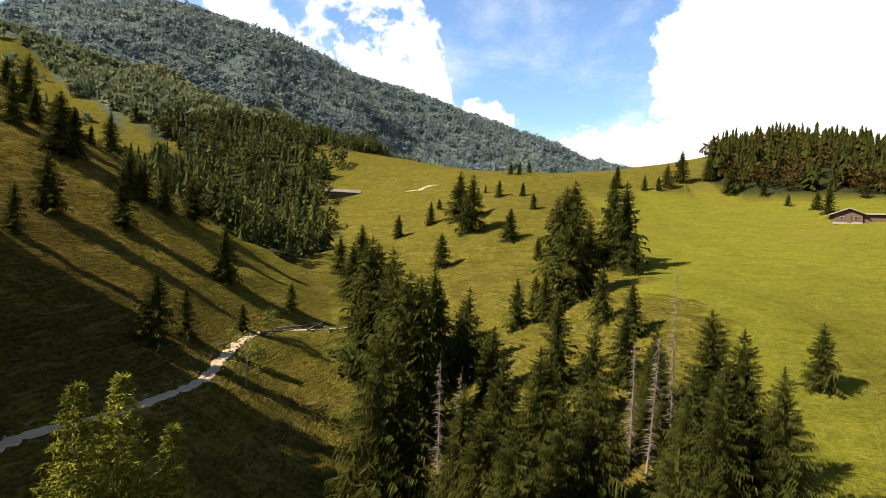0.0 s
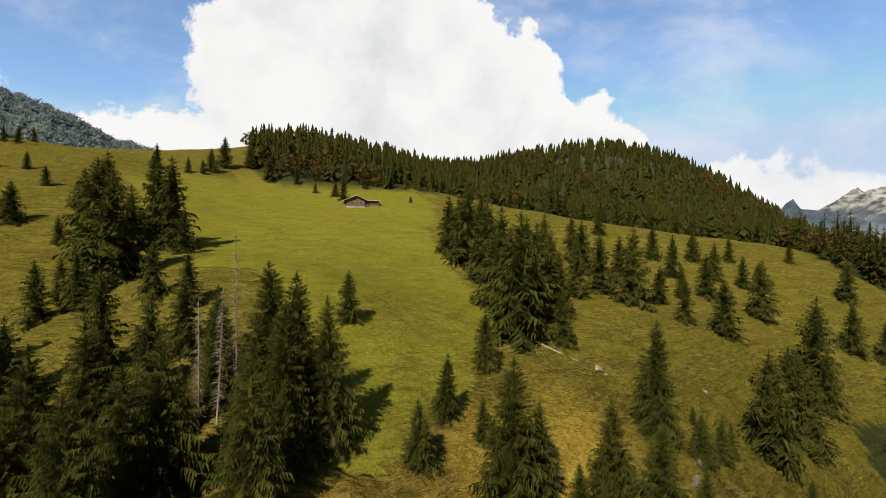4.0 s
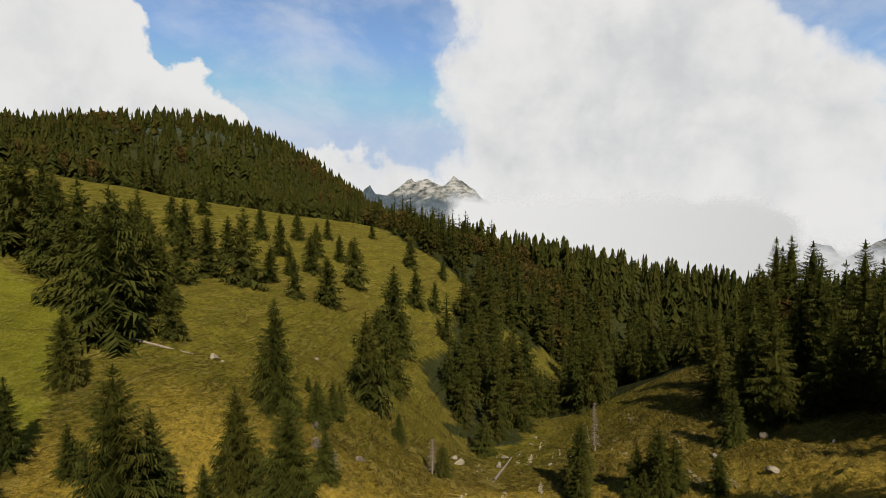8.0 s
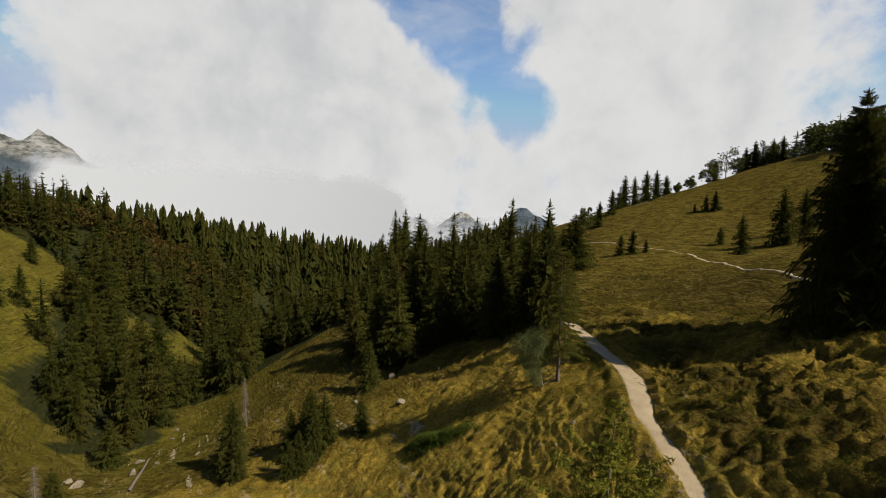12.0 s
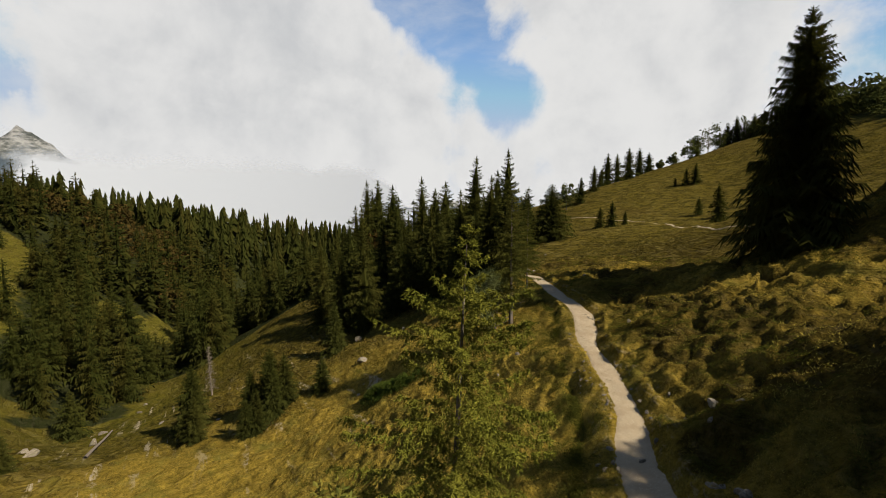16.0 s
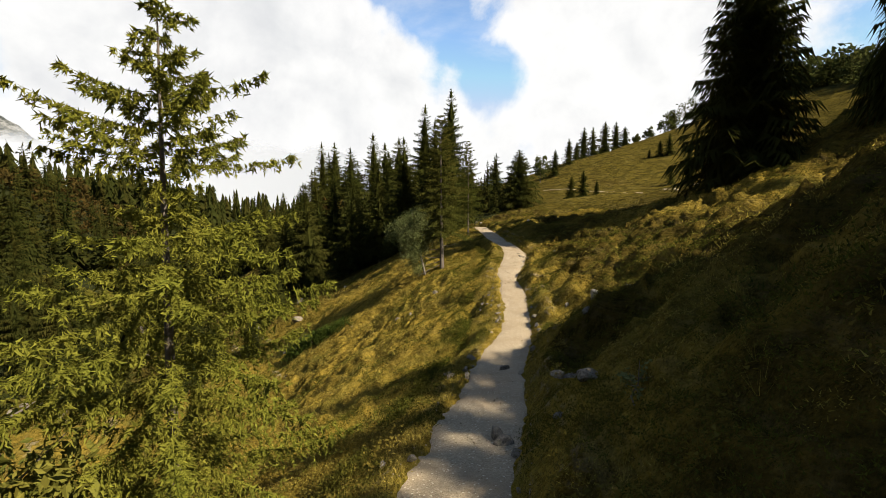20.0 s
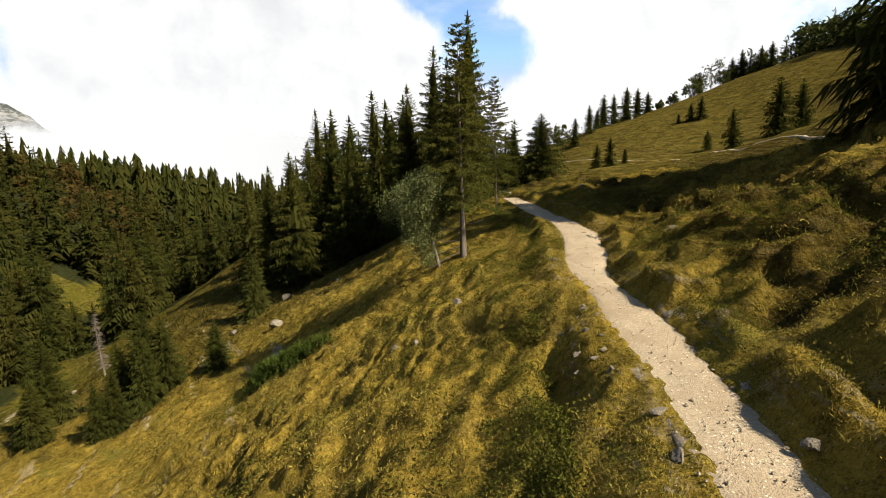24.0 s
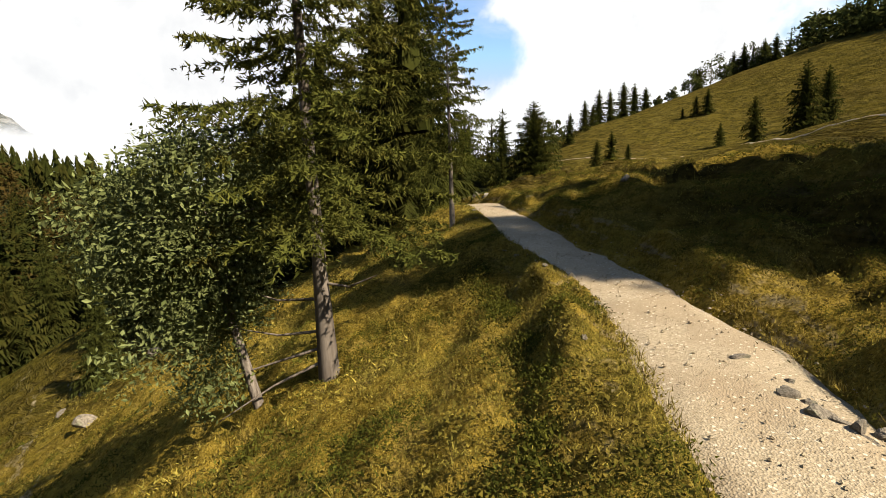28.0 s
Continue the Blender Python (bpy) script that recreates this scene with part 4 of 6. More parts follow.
spruce(-5.9, 38.7, 11.2)
spruce(-1.2, 46.1, 11.8)
spruce(-8.3, 40.4, 12.9)
spruce(-13.5, 41.1, 14)
spruce(-15.5, 40.5, 16.9)
spruce(8.4, 54.4, 8.8)
spruce(-5.7, 46.8, 13.3)
spruce(-1.3, 62.3, 11.9)
spruce(2.2, 54.3, 11.5)
spruce(6, 60, 8.5)
spruce(7.7, 49.8, 9.8)
spruce(9.6, 43.4, 10.8)
spruce(-2, 46.2, 13.6)
spruce(12.1, 41.7, 11.5)
dead_spruce(9.1, 48.2, 16.9)
dead_spruce(5.7, 46.7, 11.8)
dead_spruce(7, 45.5, 12.4)
dead_spruce(-9.8, 40.1, 15.6)
dead_spruce(-9.4, 43.2, 13.8)
spruce(-34.1, 125.3, 9.1)
spruce(-19, 142.3, 9)
spruce(-32.5, 151.7, 18.2)
spruce(-40, 164.6, 16.8)
spruce(-50.1, 166.3, 9)
spruce(-9.5, 126.6, 6.2)
spruce(-29.7, 185, 6.9)
spruce(-20.9, 185, 5.5)
spruce(-58.9, 158.4, 8.3)
spruce(-15.3, 171.2, 6.2)
spruce(-36.4, 192.8, 3.3)
spruce(-32.5, 231.5, 5.9)
spruce(-27.9, 227.7, 6.5)
spruce(-24.6, 236.7, 5.6)
spruce(-51.8, 182.5, 4.4)
spruce(31.5, 209.3, 9.4)
spruce(52, 204.2, 9.6)
spruce(62, 200, 6.4)
spruce(65, 186.9, 4.5)
spruce(48.1, 219.8, 9.4)
spruce(37.8, 218.5, 12.9)
spruce(13.3, 209, 9.6)
spruce(22.9, 204.3, 6.1)
spruce(27.9, 203.7, 5.7)
spruce(11, 187.9, 9.2)
spruce(70, 102.1, 14.9)
spruce(70.1, 94.3, 17.8)
spruce(66.6, 83.8, 18.1)
spruce(57.4, 67.6, 18.7)
spruce(48.3, 52.8, 18.8)
spruce(57.8, 59.2, 16.6)
spruce(63.1, 61, 15)
spruce(52.4, 59.7, 15.4)
spruce(66.1, 69.9, 16.3)
spruce(78.9, 96.5, 12.8)
spruce(54.2, 49.4, 8.4)
spruce(37.3, 46.5, 7)
spruce(81, 80.9, 15.5)
spruce(77, 67.4, 10.9)
spruce(81.1, 113.2, 12.3)
spruce(62.7, 58.4, 11.5)
spruce(84.3, 107.7, 13.4)
spruce(95.1, 81.3, 13.1)
spruce(87.5, 69.8, 13)
spruce(86.5, 61.2, 15.4)
spruce(96.5, 71.6, 11)
spruce(93.1, 59.4, 7.8)
spruce(89.5, 51.5, 8.5)
spruce(95.6, 47.4, 10.5)
spruce(113.3, 48.8, 12.7)
spruce(109.8, 58.6, 9.9)
spruce(112.9, 68.8, 10.5)
spruce(126.4, 58.7, 7.8)
spruce(131, 73.9, 8.5)
spruce(100.4, 34.8, 16.7)
spruce(97.2, 31.6, 10.4)
spruce(91.4, 34.1, 8.2)
spruce(72.6, 29.2, 9.9)
spruce(124.5, 36.4, 10.1)
spruce(129, 32.5, 8.8)
spruce(153.7, 35.9, 7)
spruce(234.3, 110.6, 7.8)
spruce(100.5, 89.8, 12.2)
spruce(120.9, 79.4, 9.1)
spruce(158.3, 61.4, 5.6)
spruce(145.8, 44.4, 9.9)
spruce(140.3, 69, 7)
spruce(130.1, 57, 6.4)
spruce(119.9, 40.6, 5.6)
spruce(126.5, 101.9, 9.2)
spruce(123.1, 64, 9.4)
spruce(81.2, 31.7, 11.7)
spruce(103.5, 60.7, 7.5)
spruce(27.1, 39.9, 6.5)
spruce(21.3, 35.3, 5.8)
spruce(28.9, 36, 4.3)
spruce(27.6, 30.5, 12.4)
spruce(30.7, 30.3, 8.6)
spruce(36.2, 26.9, 9.9)
spruce(49.8, 31.8, 12.9)
spruce(52.2, 27.7, 5.2)
spruce(58.8, 27.9, 3.9)
spruce(34.9, 21.7, 11.6)
spruce(43.6, 22.5, 5.6)
spruce(31.5, 26.4, 6)
spruce(53.6, 37, 1)
dead_spruce(47.6, 25.6, 1.4)
dead_spruce(45.8, 22.7, 2.1)
spruce(78.4, 12, 6.6)
spruce(62.6, 21.1, 4)
spruce(58.3, 14.1, 4.4)
spruce(66.8, 27.3, 13.7)
spruce(80.6, 27.7, 12.6)
spruce(75.5, 28.8, 6.4)
spruce(102.9, 3.9, 9.7)
spruce(57, -8.2, 5.7)
spruce(53.6, -10, 6.2)
spruce(57.7, -1.7, 4.4)
spruce(55.9, 27.4, 4.7)
spruce(58, 32, 2.2)
spruce(80, -35, 4.9)
spruce(80.8, -27.7, 5.3)
spruce(101.7, -40.1, 18.5)
dead_spruce(73.5, -5, 7.3)
dead_spruce(58, 15.4, 4.7)
dead_spruce(51.3, 27.6, 0.5)
dead_spruce(50.6, 22, 0.5)
spruce(58, -38, 18.3)
spruce(72.6, -37.5, 19.8)
spruce(72, -41.3, 18.5)
spruce(97.5, -37, 20)
spruce(99.4, -40, 20.2)
spruce(99.6, -43.4, 18.8)
spruce(44.7, -34.3, 15.1)
spruce(62, -33.5, 14)
spruce(66, -30.5, 12)
spruce(70, -33, 13.5)
spruce(80, -33, 14.5)
spruce(85, -38, 16)
spruce(64, -41.5, 16.5)
spruce(78, -43, 17)
spruce(54.5, -33.5, 9.5)
spruce(88, -30, 12.5)
spruce(80, -25.3, 13.5)
spruce(51, -37.5, 14)
spruce(75, -29, 12)
spruce(92, -34, 15)
spruce(66, -37, 17)
spruce(48, -34.5, 13)
spruce(52, -33, 13)
spruce(70.9, -22.8, 12.6)
spruce(67.0, -25.3, 15.0)
spruce(77.0, -22.0, 14.0)
# the hillside beyond the spur and its crest
spruce(111.5, -122, 8.5)
spruce(113, -118.5, 7)
spruce(110, -126.4, 4.5)
stand("spruce_tree", 97, -85.5, 14.4, SPRUCE_MESH[3], "broad dark spruce standing alone beyond the meadow crest", wide=1.25)
spruce(127.3, -184.5, 8.2)
spruce(130.2, -182.6, 6.8)
spruce(133.6, -180.8, 3.6)
spruce(83.3, -131.8, 11.2)
spruce(81.5, -148.4, 16.2)
spruce(84.3, -164.3, 13.2)
spruce(100.7, -149, 5.8)
spruce(201.5, -239.5, 17.8)
spruce(202, -214.7, 19.5)
broadleaf(157.8, -145.4, 11.8, MIXED, "round dark broadleaf tree on the skyline crest", leaf=0.55, count=900, spread=0.36, seed=1578)
spruce(159.0, -154.3, 11.0)
spruce(168.1, -170.8, 11.6)
spruce(181.2, -188.7, 9.1)
spruce(187.8, -207.1, 15.5)
spruce(187.8, -215.2, 17.0)
spruce(189.3, -232.2, 11.8)
broadleaf(192.2, -245.3, 5.6, MIXED, "round dark broadleaf tree on the skyline crest", leaf=0.55, count=900, spread=0.36, seed=1922)
broadleaf(191.1, -253.8, 8.1, MIXED, "round dark broadleaf tree on the skyline crest", leaf=0.55, count=900, spread=0.36, seed=1911)
broadleaf(188.5, -265.6, 12.9, MIXED, "round dark broadleaf tree on the skyline crest", leaf=0.55, count=900, spread=0.36, seed=1885)
spruce(187.8, -270.9, 14.5)
broadleaf(180.9, -281.5, 13.7, MIXED, "round dark broadleaf tree on the skyline crest", leaf=0.55, count=900, spread=0.36, seed=1809)
spruce(179.9, -285.7, 16.9)
spruce(175.9, -288.2, 19.3)
broadleaf(170.7, -289.0, 16.3, MIXED, "round dark broadleaf tree on the skyline crest", leaf=0.55, count=900, spread=0.36, seed=1707)
spruce(167.6, -290.8, 17.6)
spruce(160.7, -287.9, 16.5)
broadleaf(194, -290, 22, MIXED, "round dark broadleaf tree on the skyline crest", leaf=0.55, count=900, spread=0.36, seed=1940)
broadleaf(197, -283, 17, MIXED, "round dark broadleaf tree on the skyline crest", leaf=0.55, count=900, spread=0.36, seed=1970)
spruce(55.5, -10.1, 7.4)
spruce(52.7, -15.2, 4.2)
spruce(51.7, -7, 4.4)
spruce(54.7, -11.6, 6.2)
spruce(63.6, -19.7, 7.1)
spruce(61.9, -2.2, 8.2)
spruce(71.3, 174.1, 9)
spruce(70.5, 180.2, 6.2)
spruce(87.7, 190.5, 5.3)
spruce(93.8, 163.1, 2.5)
spruce(52.1, -8, 5)
spruce(56.7, -2.4, 5.2)
spruce(60.8, -10.9, 4.7)
spruce(65.7, -2.3, 3.3)



# trees of the trail seen from nearby
rng = random.Random(11)
GREAT = soup("crown", spruce_shape(rng, 64, 11, 16, 0.44, base=0.03, ragged=0.30, hang=0.7, power=0.70, twig=0.34, slim=0.85, core=0.62), NEEDLES)
PAIR = soup("crown", spray_spruce(63, 30, 6, 48, 12, 0.38, base=0.26, gaps=0.05, ragged=0.45, power=0.62, sag=0.34, twig=0.036, hang=0.5, needle=0.0088), needle_material("gold_tipped_needles", (0.022, 0.028, 0.006), (0.072, 0.072, 0.014), (0.115, 0.078, 0.016), 0.5))
stand("spruce_tree", 18.9, -41.8, 17.3, GREAT, "great dense spruce standing alone above the trail", turn=20, wide=0.96)
# three unseen spruces added to widen the shade across slope and trail
stand("spruce_tree", 11.2, -44.0, 18.8, GREAT, "tall dense unseen shade spruce in a row uphill of the trail", turn=40, wide=0.55)
stand("spruce_tree", 10.4, -50.3, 18.5, GREAT, "tall dense unseen shade spruce in a row uphill of the trail", turn=95, wide=0.75)
stand("spruce_tree", 10.6, -54.3, 17.5, GREAT, "tall dense unseen shade spruce in a row uphill of the trail", turn=190, wide=0.75)
stand("spruce_tree", 33.1, -26.6, 11.8, PAIR, "spruce with bare lower trunk and gold-tipped boughs", turn=70, trunk=trunk_mesh("trunk", 0.97, 0.0135, BARK, 0.004, 10))
stand("spruce_tree", 39.2, -33.0, 8.9, PAIR, "slim spruce at the bend of the trail", turn=190, wide=0.85)
broadleaf(33.65, -25.4, 6.1, PALE_LEAVES, "leaning whitebeam with pale green leaves", leaf=0.048, count=34000, spread=0.25, lean=(0.45, 0.88), name="whitebeam", lobes=52, low=0.485, seed=5)
SPARSE = soup("crown", spray_spruce(62, 30, 7, 88, 13, 0.66, gaps=0.16, ragged=0.5, sag=0.26, twig=0.044, hang=0.95, needle=0.0095, build=((0.84, 0.97, 0.75), (0.66, 0.80, 1.45), (0.58, 0.65, 0.35), (0.30, 0.57, 1.12))), SUNNY)
stand("spruce_tree", 9.2, -7.35, 9.8, SPARSE, "sparse sunlit spruce with hanging yellow-green twigs", turn=0, lean=(2.2, -1.2), trunk=trunk_mesh("trunk", 0.97, 0.0125, BARK, 0.003, 9))
broadleaf(8.4, -5.0, 4.6, LEAVES, "young maple with yellowing leaves on the slope", leaf=0.10, count=2600, spread=0.36, seed=9)
# unseen shade trees added uphill of the trail and beside the left slope
for x, y, h in ((-11.3, -19.8, 10.3), (-10.5, -21.1, 11), (-9.7, -22.4, 12.5), (-8.9, -23.8, 13), (-8.1, -25.1, 15.5), (-16.8, -22.3, 13), (-15.4, -24.7, 15),
                (-50.8, 9.9, 18.3), (-53.8, 15.9, 20.3), (-56.8, 21.9, 20.3), (-48.8, 4.9, 18.3), (-60.8, 16.9, 21.3), (-45.8, 1.9, 14.3), (-58.8, 9.9, 21.3),
                (-62.8, 24.9, 21.3), (-41.8, -1.1, 14.3), (-54.8, 2.9, 20.3), (-44.8, 17.9, 18.3), (-42.8, 10.9, 17.3), (-48.8, 22.9, 19.3),
                (-65.0, 28.2, 11.5), (-70.2, 25.2, 12.5), (-66.0, 32.0, 12.5), (-60.4, 25.6, 10.5), (-70.5, 30.2, 13.5), (-62.0, 28.8, 12), (-75.6, 27.2, 14.5), (-68.4, 20.6, 11.5), (-78, 29.6, 14)):
    spruce(x, y, h, "spruces above the trail")


def dwarf_pine(x, y, long_, wide, turn, seed):
    """A low spreading bush of upright shoots."""
    r = random.Random(seed)
    ob = empty("dwarf_pine", pose(x, y, ground_at(x, y), 0, 0, 0))
    z0 = ground_at(x, y)
    stems, tri = [], []
    for _ in range(26):
        a = r.uniform(0, math.tau)
        n = r.uniform(0.2, 0.5)
        stems.append(tube([(0, 0, -0.1), (math.cos(a) * n * wide, math.sin(a) * n * wide, 0.15), (math.cos(a) * 2 * n * wide * 0.8, math.sin(a) * 2 * n * wide * 0.8, 0.35)], (0.03, 0.02, 0.008), 4))
    spots = []
    for _ in range(900):
        u, v = r.gauss(0, 0.42), r.gauss(0, 0.42)
        if u * u + v * v > 0.95:
            continue
        spots.append((x + math.cos(turn) * u * long_ - math.sin(turn) * v * wide, y + math.sin(turn) * u * long_ + math.cos(turn) * v * wide, 1 - 0.75 * (u * u + v * v)))
    zs = land([s[0] for s in spots], [s[1] for s in spots])[0]
    for (px, py, tall), pz in zip(spots, zs):
        n = 0.75 * tall * r.uniform(0.6, 1.15) + 0.12
        p = Vector((px - x, py - y, pz - z0))
        tip = p + Vector((r.gauss(0, 0.16), r.gauss(0, 0.16), n))
        for k in range(11):
            s = 0.25 + 0.75 * k / 10
            q = p.lerp(tip, s)
            a = r.uniform(0, math.tau)
            o = Vector((math.cos(a), math.sin(a), 0.9)).normalized() * 0.15
            c = Vector((-math.sin(a), math.cos(a), 0)) * 0.022
            tri.append((tuple(q - c), tuple(q + c), tuple(q + o)))
    part("stems", joined_tubes("stems", stems, BARK), ob)
    part("needles", soup("needles", np.array(tri), PINE), ob)
    tagged(ob, "low dwarf pine bush spreading over the slope", "bush", "dwarf pines")


dwarf_pine(38.1, -17.9, 3.4, 1, 0.75, 266)
dwarf_pine(40.7, -17.3, 2, 0.9, 0.7, 284)


# ---------------------------------------------------------------- woods
rng = random.Random(23)


def skirt_spruce(r, tiers, blades, wide):
    """A spruce seen from afar: tiers of ragged, hanging skirts, each blade with its own length."""
    tri = []
    for k in range(tiers):
        f = k / tiers
        rad = wide * 0.5 * (1 - f) ** 0.85 + 0.012
        z1 = min(1.0, 0.04 + 0.96 * f + 1.9 / tiers)
        a0 = r.random() * 6
        for j in range(blades):
            a = a0 + math.tau * j / blades
            da = math.tau / blades * r.uniform(0.40, 0.64)
            n = rad * r.uniform(0.5, 1.4)
            z0 = 0.04 + 0.96 * f - 0.35 * n * r.uniform(0.2, 1.3)
            zs = z0 + 0.42 * n
            tip = (math.cos(a) * n, math.sin(a) * n, z0)
            lo = (math.cos(a - da) * n * 0.62, math.sin(a - da) * n * 0.62, zs)
            hi = (math.cos(a + da) * n * 0.62, math.sin(a + da) * n * 0.62, zs)
            tri += [(lo, tip, (0, 0, z1)), (tip, hi, (0, 0, z1))]
    return np.array(tri)


NEAR_SPRUCE = [spruce_shape(rng, 26, 6, 6, wide, base=0.04, ragged=0.42, hang=0.7, core=0.35, twig=0.36, slim=0.85) for wide in (0.38, 0.44, 0.49, 0.41)]
FAR_SPRUCE = [spruce_shape(rng, 15, 5, 3, wide, base=0.03, ragged=0.45, hang=0.6, core=0.3, twig=0.46, slim=0.95) for wide in (0.36, 0.42, 0.47, 0.39, 0.44)]
THIN_SPRUCE = [skirt_spruce(rng, 9, 5, wide) for wide in (0.30, 0.40, 0.47, 0.35, 0.54)]
DOT_SPRUCE = [skirt_spruce(rng, 5, 4, wide) for wide in (0.34, 0.44, 0.52, 0.40)]


def tuft_crown(r, leaves=26):
    """A far-off broadleaf crown: a loose heap of leafy scraps."""
    tri = []
    for _ in range(leaves):
        v = np.array((r.gauss(0, 1), r.gauss(0, 1), r.gauss(0.25, 0.9)))
        v = v / np.linalg.norm(v)
        p = v * np.array((0.36, 0.36, 0.40)) * r.uniform(0.7, 1.1) + np.array((0, 0, 0.5))
        a, c = (np.array((r.gauss(0, 1), r.gauss(0, 1), r.gauss(0, 1))) * 0.17 for _ in range(2))
        tri.append((p - a, p + a, p + c))
    return np.array(tri)


CONES = [skirt_spruce(rng, 3, 4, wide) for wide in (0.4, 0.5)] + [tuft_crown(rng, 16) for _ in range(3)]
SLOPE_TREES = [skirt_spruce(rng, 5, 4, wide) for wide in (0.36, 0.44, 0.40)] + [tuft_crown(rng, 30) for _ in range(4)]


def forest(name, label, places, heights, shapes, mat, seed):
    r = np.random.RandomState(seed)
    x, y = places[:, 0], places[:, 1]
    z = land(x, y)[0]
    out = []
    pick = r.randint(0, len(shapes), len(x))
    for k, shape in enumerate(shapes):
        mine = np.nonzero(pick == k)[0]
        if not len(mine):
            continue
        a, h, wd = r.uniform(0, math.tau, len(mine)), heights[mine], r.uniform(0.68, 1.3, len(mine))
        c, s = np.cos(a)[:, None, None], np.sin(a)[:, None, None]
        sx, sy, sz = shape[None, ..., 0], shape[None, ..., 1], shape[None, ..., 2]
        hh, ww = h[:, None, None], (h * wd)[:, None, None]
        out.append(np.stack([(sx * c - sy * s) * ww + x[mine][:, None, None], (sx * s + sy * c) * ww + y[mine][:, None, None], sz * hh + (z[mine] - 0.3)[:, None, None]], -1).reshape(-1, 3, 3))
    ob = new(name, soup(name, np.concatenate(out), mat))
    return tagged(ob, label, "forest", kind="stuff")


def scatter(zone, spacing, seed, limit=None):
    """Uneven places inside an outline, none nearer than about the spacing, kept out of the glades."""
    r = np.random.RandomState(seed)
    p = np.array(zone)
    (x0, y0), (x1, y1) = p.min(0), p.max(0)
    gx, gy = np.meshgrid(np.arange(x0, x1, spacing), np.arange(y0, y1, spacing))
    x = (gx + r.uniform(-0.48, 0.48, gx.shape) * spacing).ravel()
    y = (gy + r.uniform(-0.48, 0.48, gy.shape) * spacing).ravel()
    keep = inside(zone, x, y) & (r.random_sample(x.shape) < 0.9)
    for cx, cy, rad in GLADES:
        keep &= np.hypot(x - cx, y - cy) > rad
    for open_ in CLEARINGS:
        keep &= ~inside(open_, x, y) | (r.random_sample(x.shape) < 0.03)
    return np.stack([x, y], -1)[keep]


def tall(n, seed, lo, hi):
    r = np.random.RandomState(seed)
    return lo + (hi - lo) * np.clip(r.beta(2.2, 1.8, n), 0, 1)


def round_crown(r):
    tri = []
    for _ in range(160):
        v = np.array((r.gauss(0, 1), r.gauss(0, 1), r.gauss(0, 1)))
        v = v / np.linalg.norm(v)
        p = v * np.array((0.40, 0.40, 0.42)) * r.uniform(0.6, 1.05) + np.array((0, 0, 0.56))
        a = np.array((r.gauss(0, 1), r.gauss(0, 1), r.gauss(0, 1))) * 0.050
        c = np.array((r.gauss(0, 1), r.gauss(0, 1), r.gauss(0, 1))) * 0.050
        tri.append((p, p + a, p + c))
        tri.append((p + a, p + c, p + a + c - v * 0.05))
    return np.array(tri)


ROUND = [round_crown(rng) for _ in range(4)]
near_wood = scatter(WOODS[0], 5.4, 1)
d = np.hypot(near_wood[:, 0], near_wood[:, 1])
keep = (d < 330) | (np.random.RandomState(5).random_sample(len(d)) < 0.75)
near_wood = near_wood[keep]
is_broad = rugged(near_wood[:, 0], near_wood[:, 1], 30, 2, 91) + 0.7 * value_noise(near_wood[:, 0] * 3.1, near_wood[:, 1] * 2.7, 4) > 0.95
broad_wood, near_wood = near_wood[is_broad], near_wood[~is_broad]
forest("beech_crowns", "rusty and olive broadleaf crowns among the spruces", broad_wood, tall(len(broad_wood), 4, 6, 11), ROUND, RUSTY, 5)
thinned = rugged(near_wood[:, 0], near_wood[:, 1], 14, 2, 95) > -0.75
near_wood = near_wood[thinned]
d = np.hypot(near_wood[:, 0] - 15, near_wood[:, 1] + 15)
for name, label, mine, shapes, seed in (("spruce_forest", "dense dark spruce forest with a few rusty broadleaf crowns", d < 135, NEAR_SPRUCE, 3), ("middle_forest", "spruce forest across the valley", (d >= 135) & (d < 220), FAR_SPRUCE, 8),
                                        ("upper_forest", "spruce forest of uneven height on the far slope", (d >= 220) & (d < 330), THIN_SPRUCE, 6), ("dome_forest", "dense spruce forest over the rounded hilltop", d >= 330, DOT_SPRUCE, 7)):
    tx, ty = near_wood[mine].T
    forest(name, label, near_wood[mine], tall(mine.sum(), seed - 1, 6.0, 17.0 if seed in (3, 8) else 14.5) * (1 + 0.26 * smooth(55 - ty, 0, 50) * smooth(tx, 112, 145)), shapes, FOREST, seed)
valley_wood = scatter(WOODS[1], 6.2, 8)
forest("valley_forest", "dark spruce wood in the shaded valley", valley_wood, tall(len(valley_wood), 9, 7, 15), THIN_SPRUCE + ROUND[:2], MIXED, 10)
ridge_wood = scatter(WOODS[2], 6.5, 11)
forest("ridge_forest", "spruces and round broadleaf crowns along the skyline ridge", ridge_wood, tall(len(ridge_wood), 12, 8, 19), FAR_SPRUCE[:3] + ROUND[:3], MIXED, 13)
r = np.random.RandomState(31)
n = 26000
yaw, dist = r.uniform(-25, 75, n), 380 * (1400 / 380) ** r.random_sample(n)
x, y = -np.sin(np.radians(yaw)) * dist, np.cos(np.radians(yaw)) * dist
keep = np.ones(n, bool)
for cx, cy, rad in GLADES:
    keep &= np.hypot((x - cx) * 0.8, y - cy) > rad
for zone in CLEARINGS:
    keep &= ~inside(zone, x, y) | (r.random_sample(n) < 0.06)
far_wood = np.stack([x, y], -1)[keep]
d = np.hypot(far_wood[:, 0], far_wood[:, 1])
nearer = d + 60 * rugged(far_wood[:, 0], far_wood[:, 1], 120, 2, 161) < 640
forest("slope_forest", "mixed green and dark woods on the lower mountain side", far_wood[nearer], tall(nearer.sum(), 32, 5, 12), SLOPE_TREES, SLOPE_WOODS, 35)
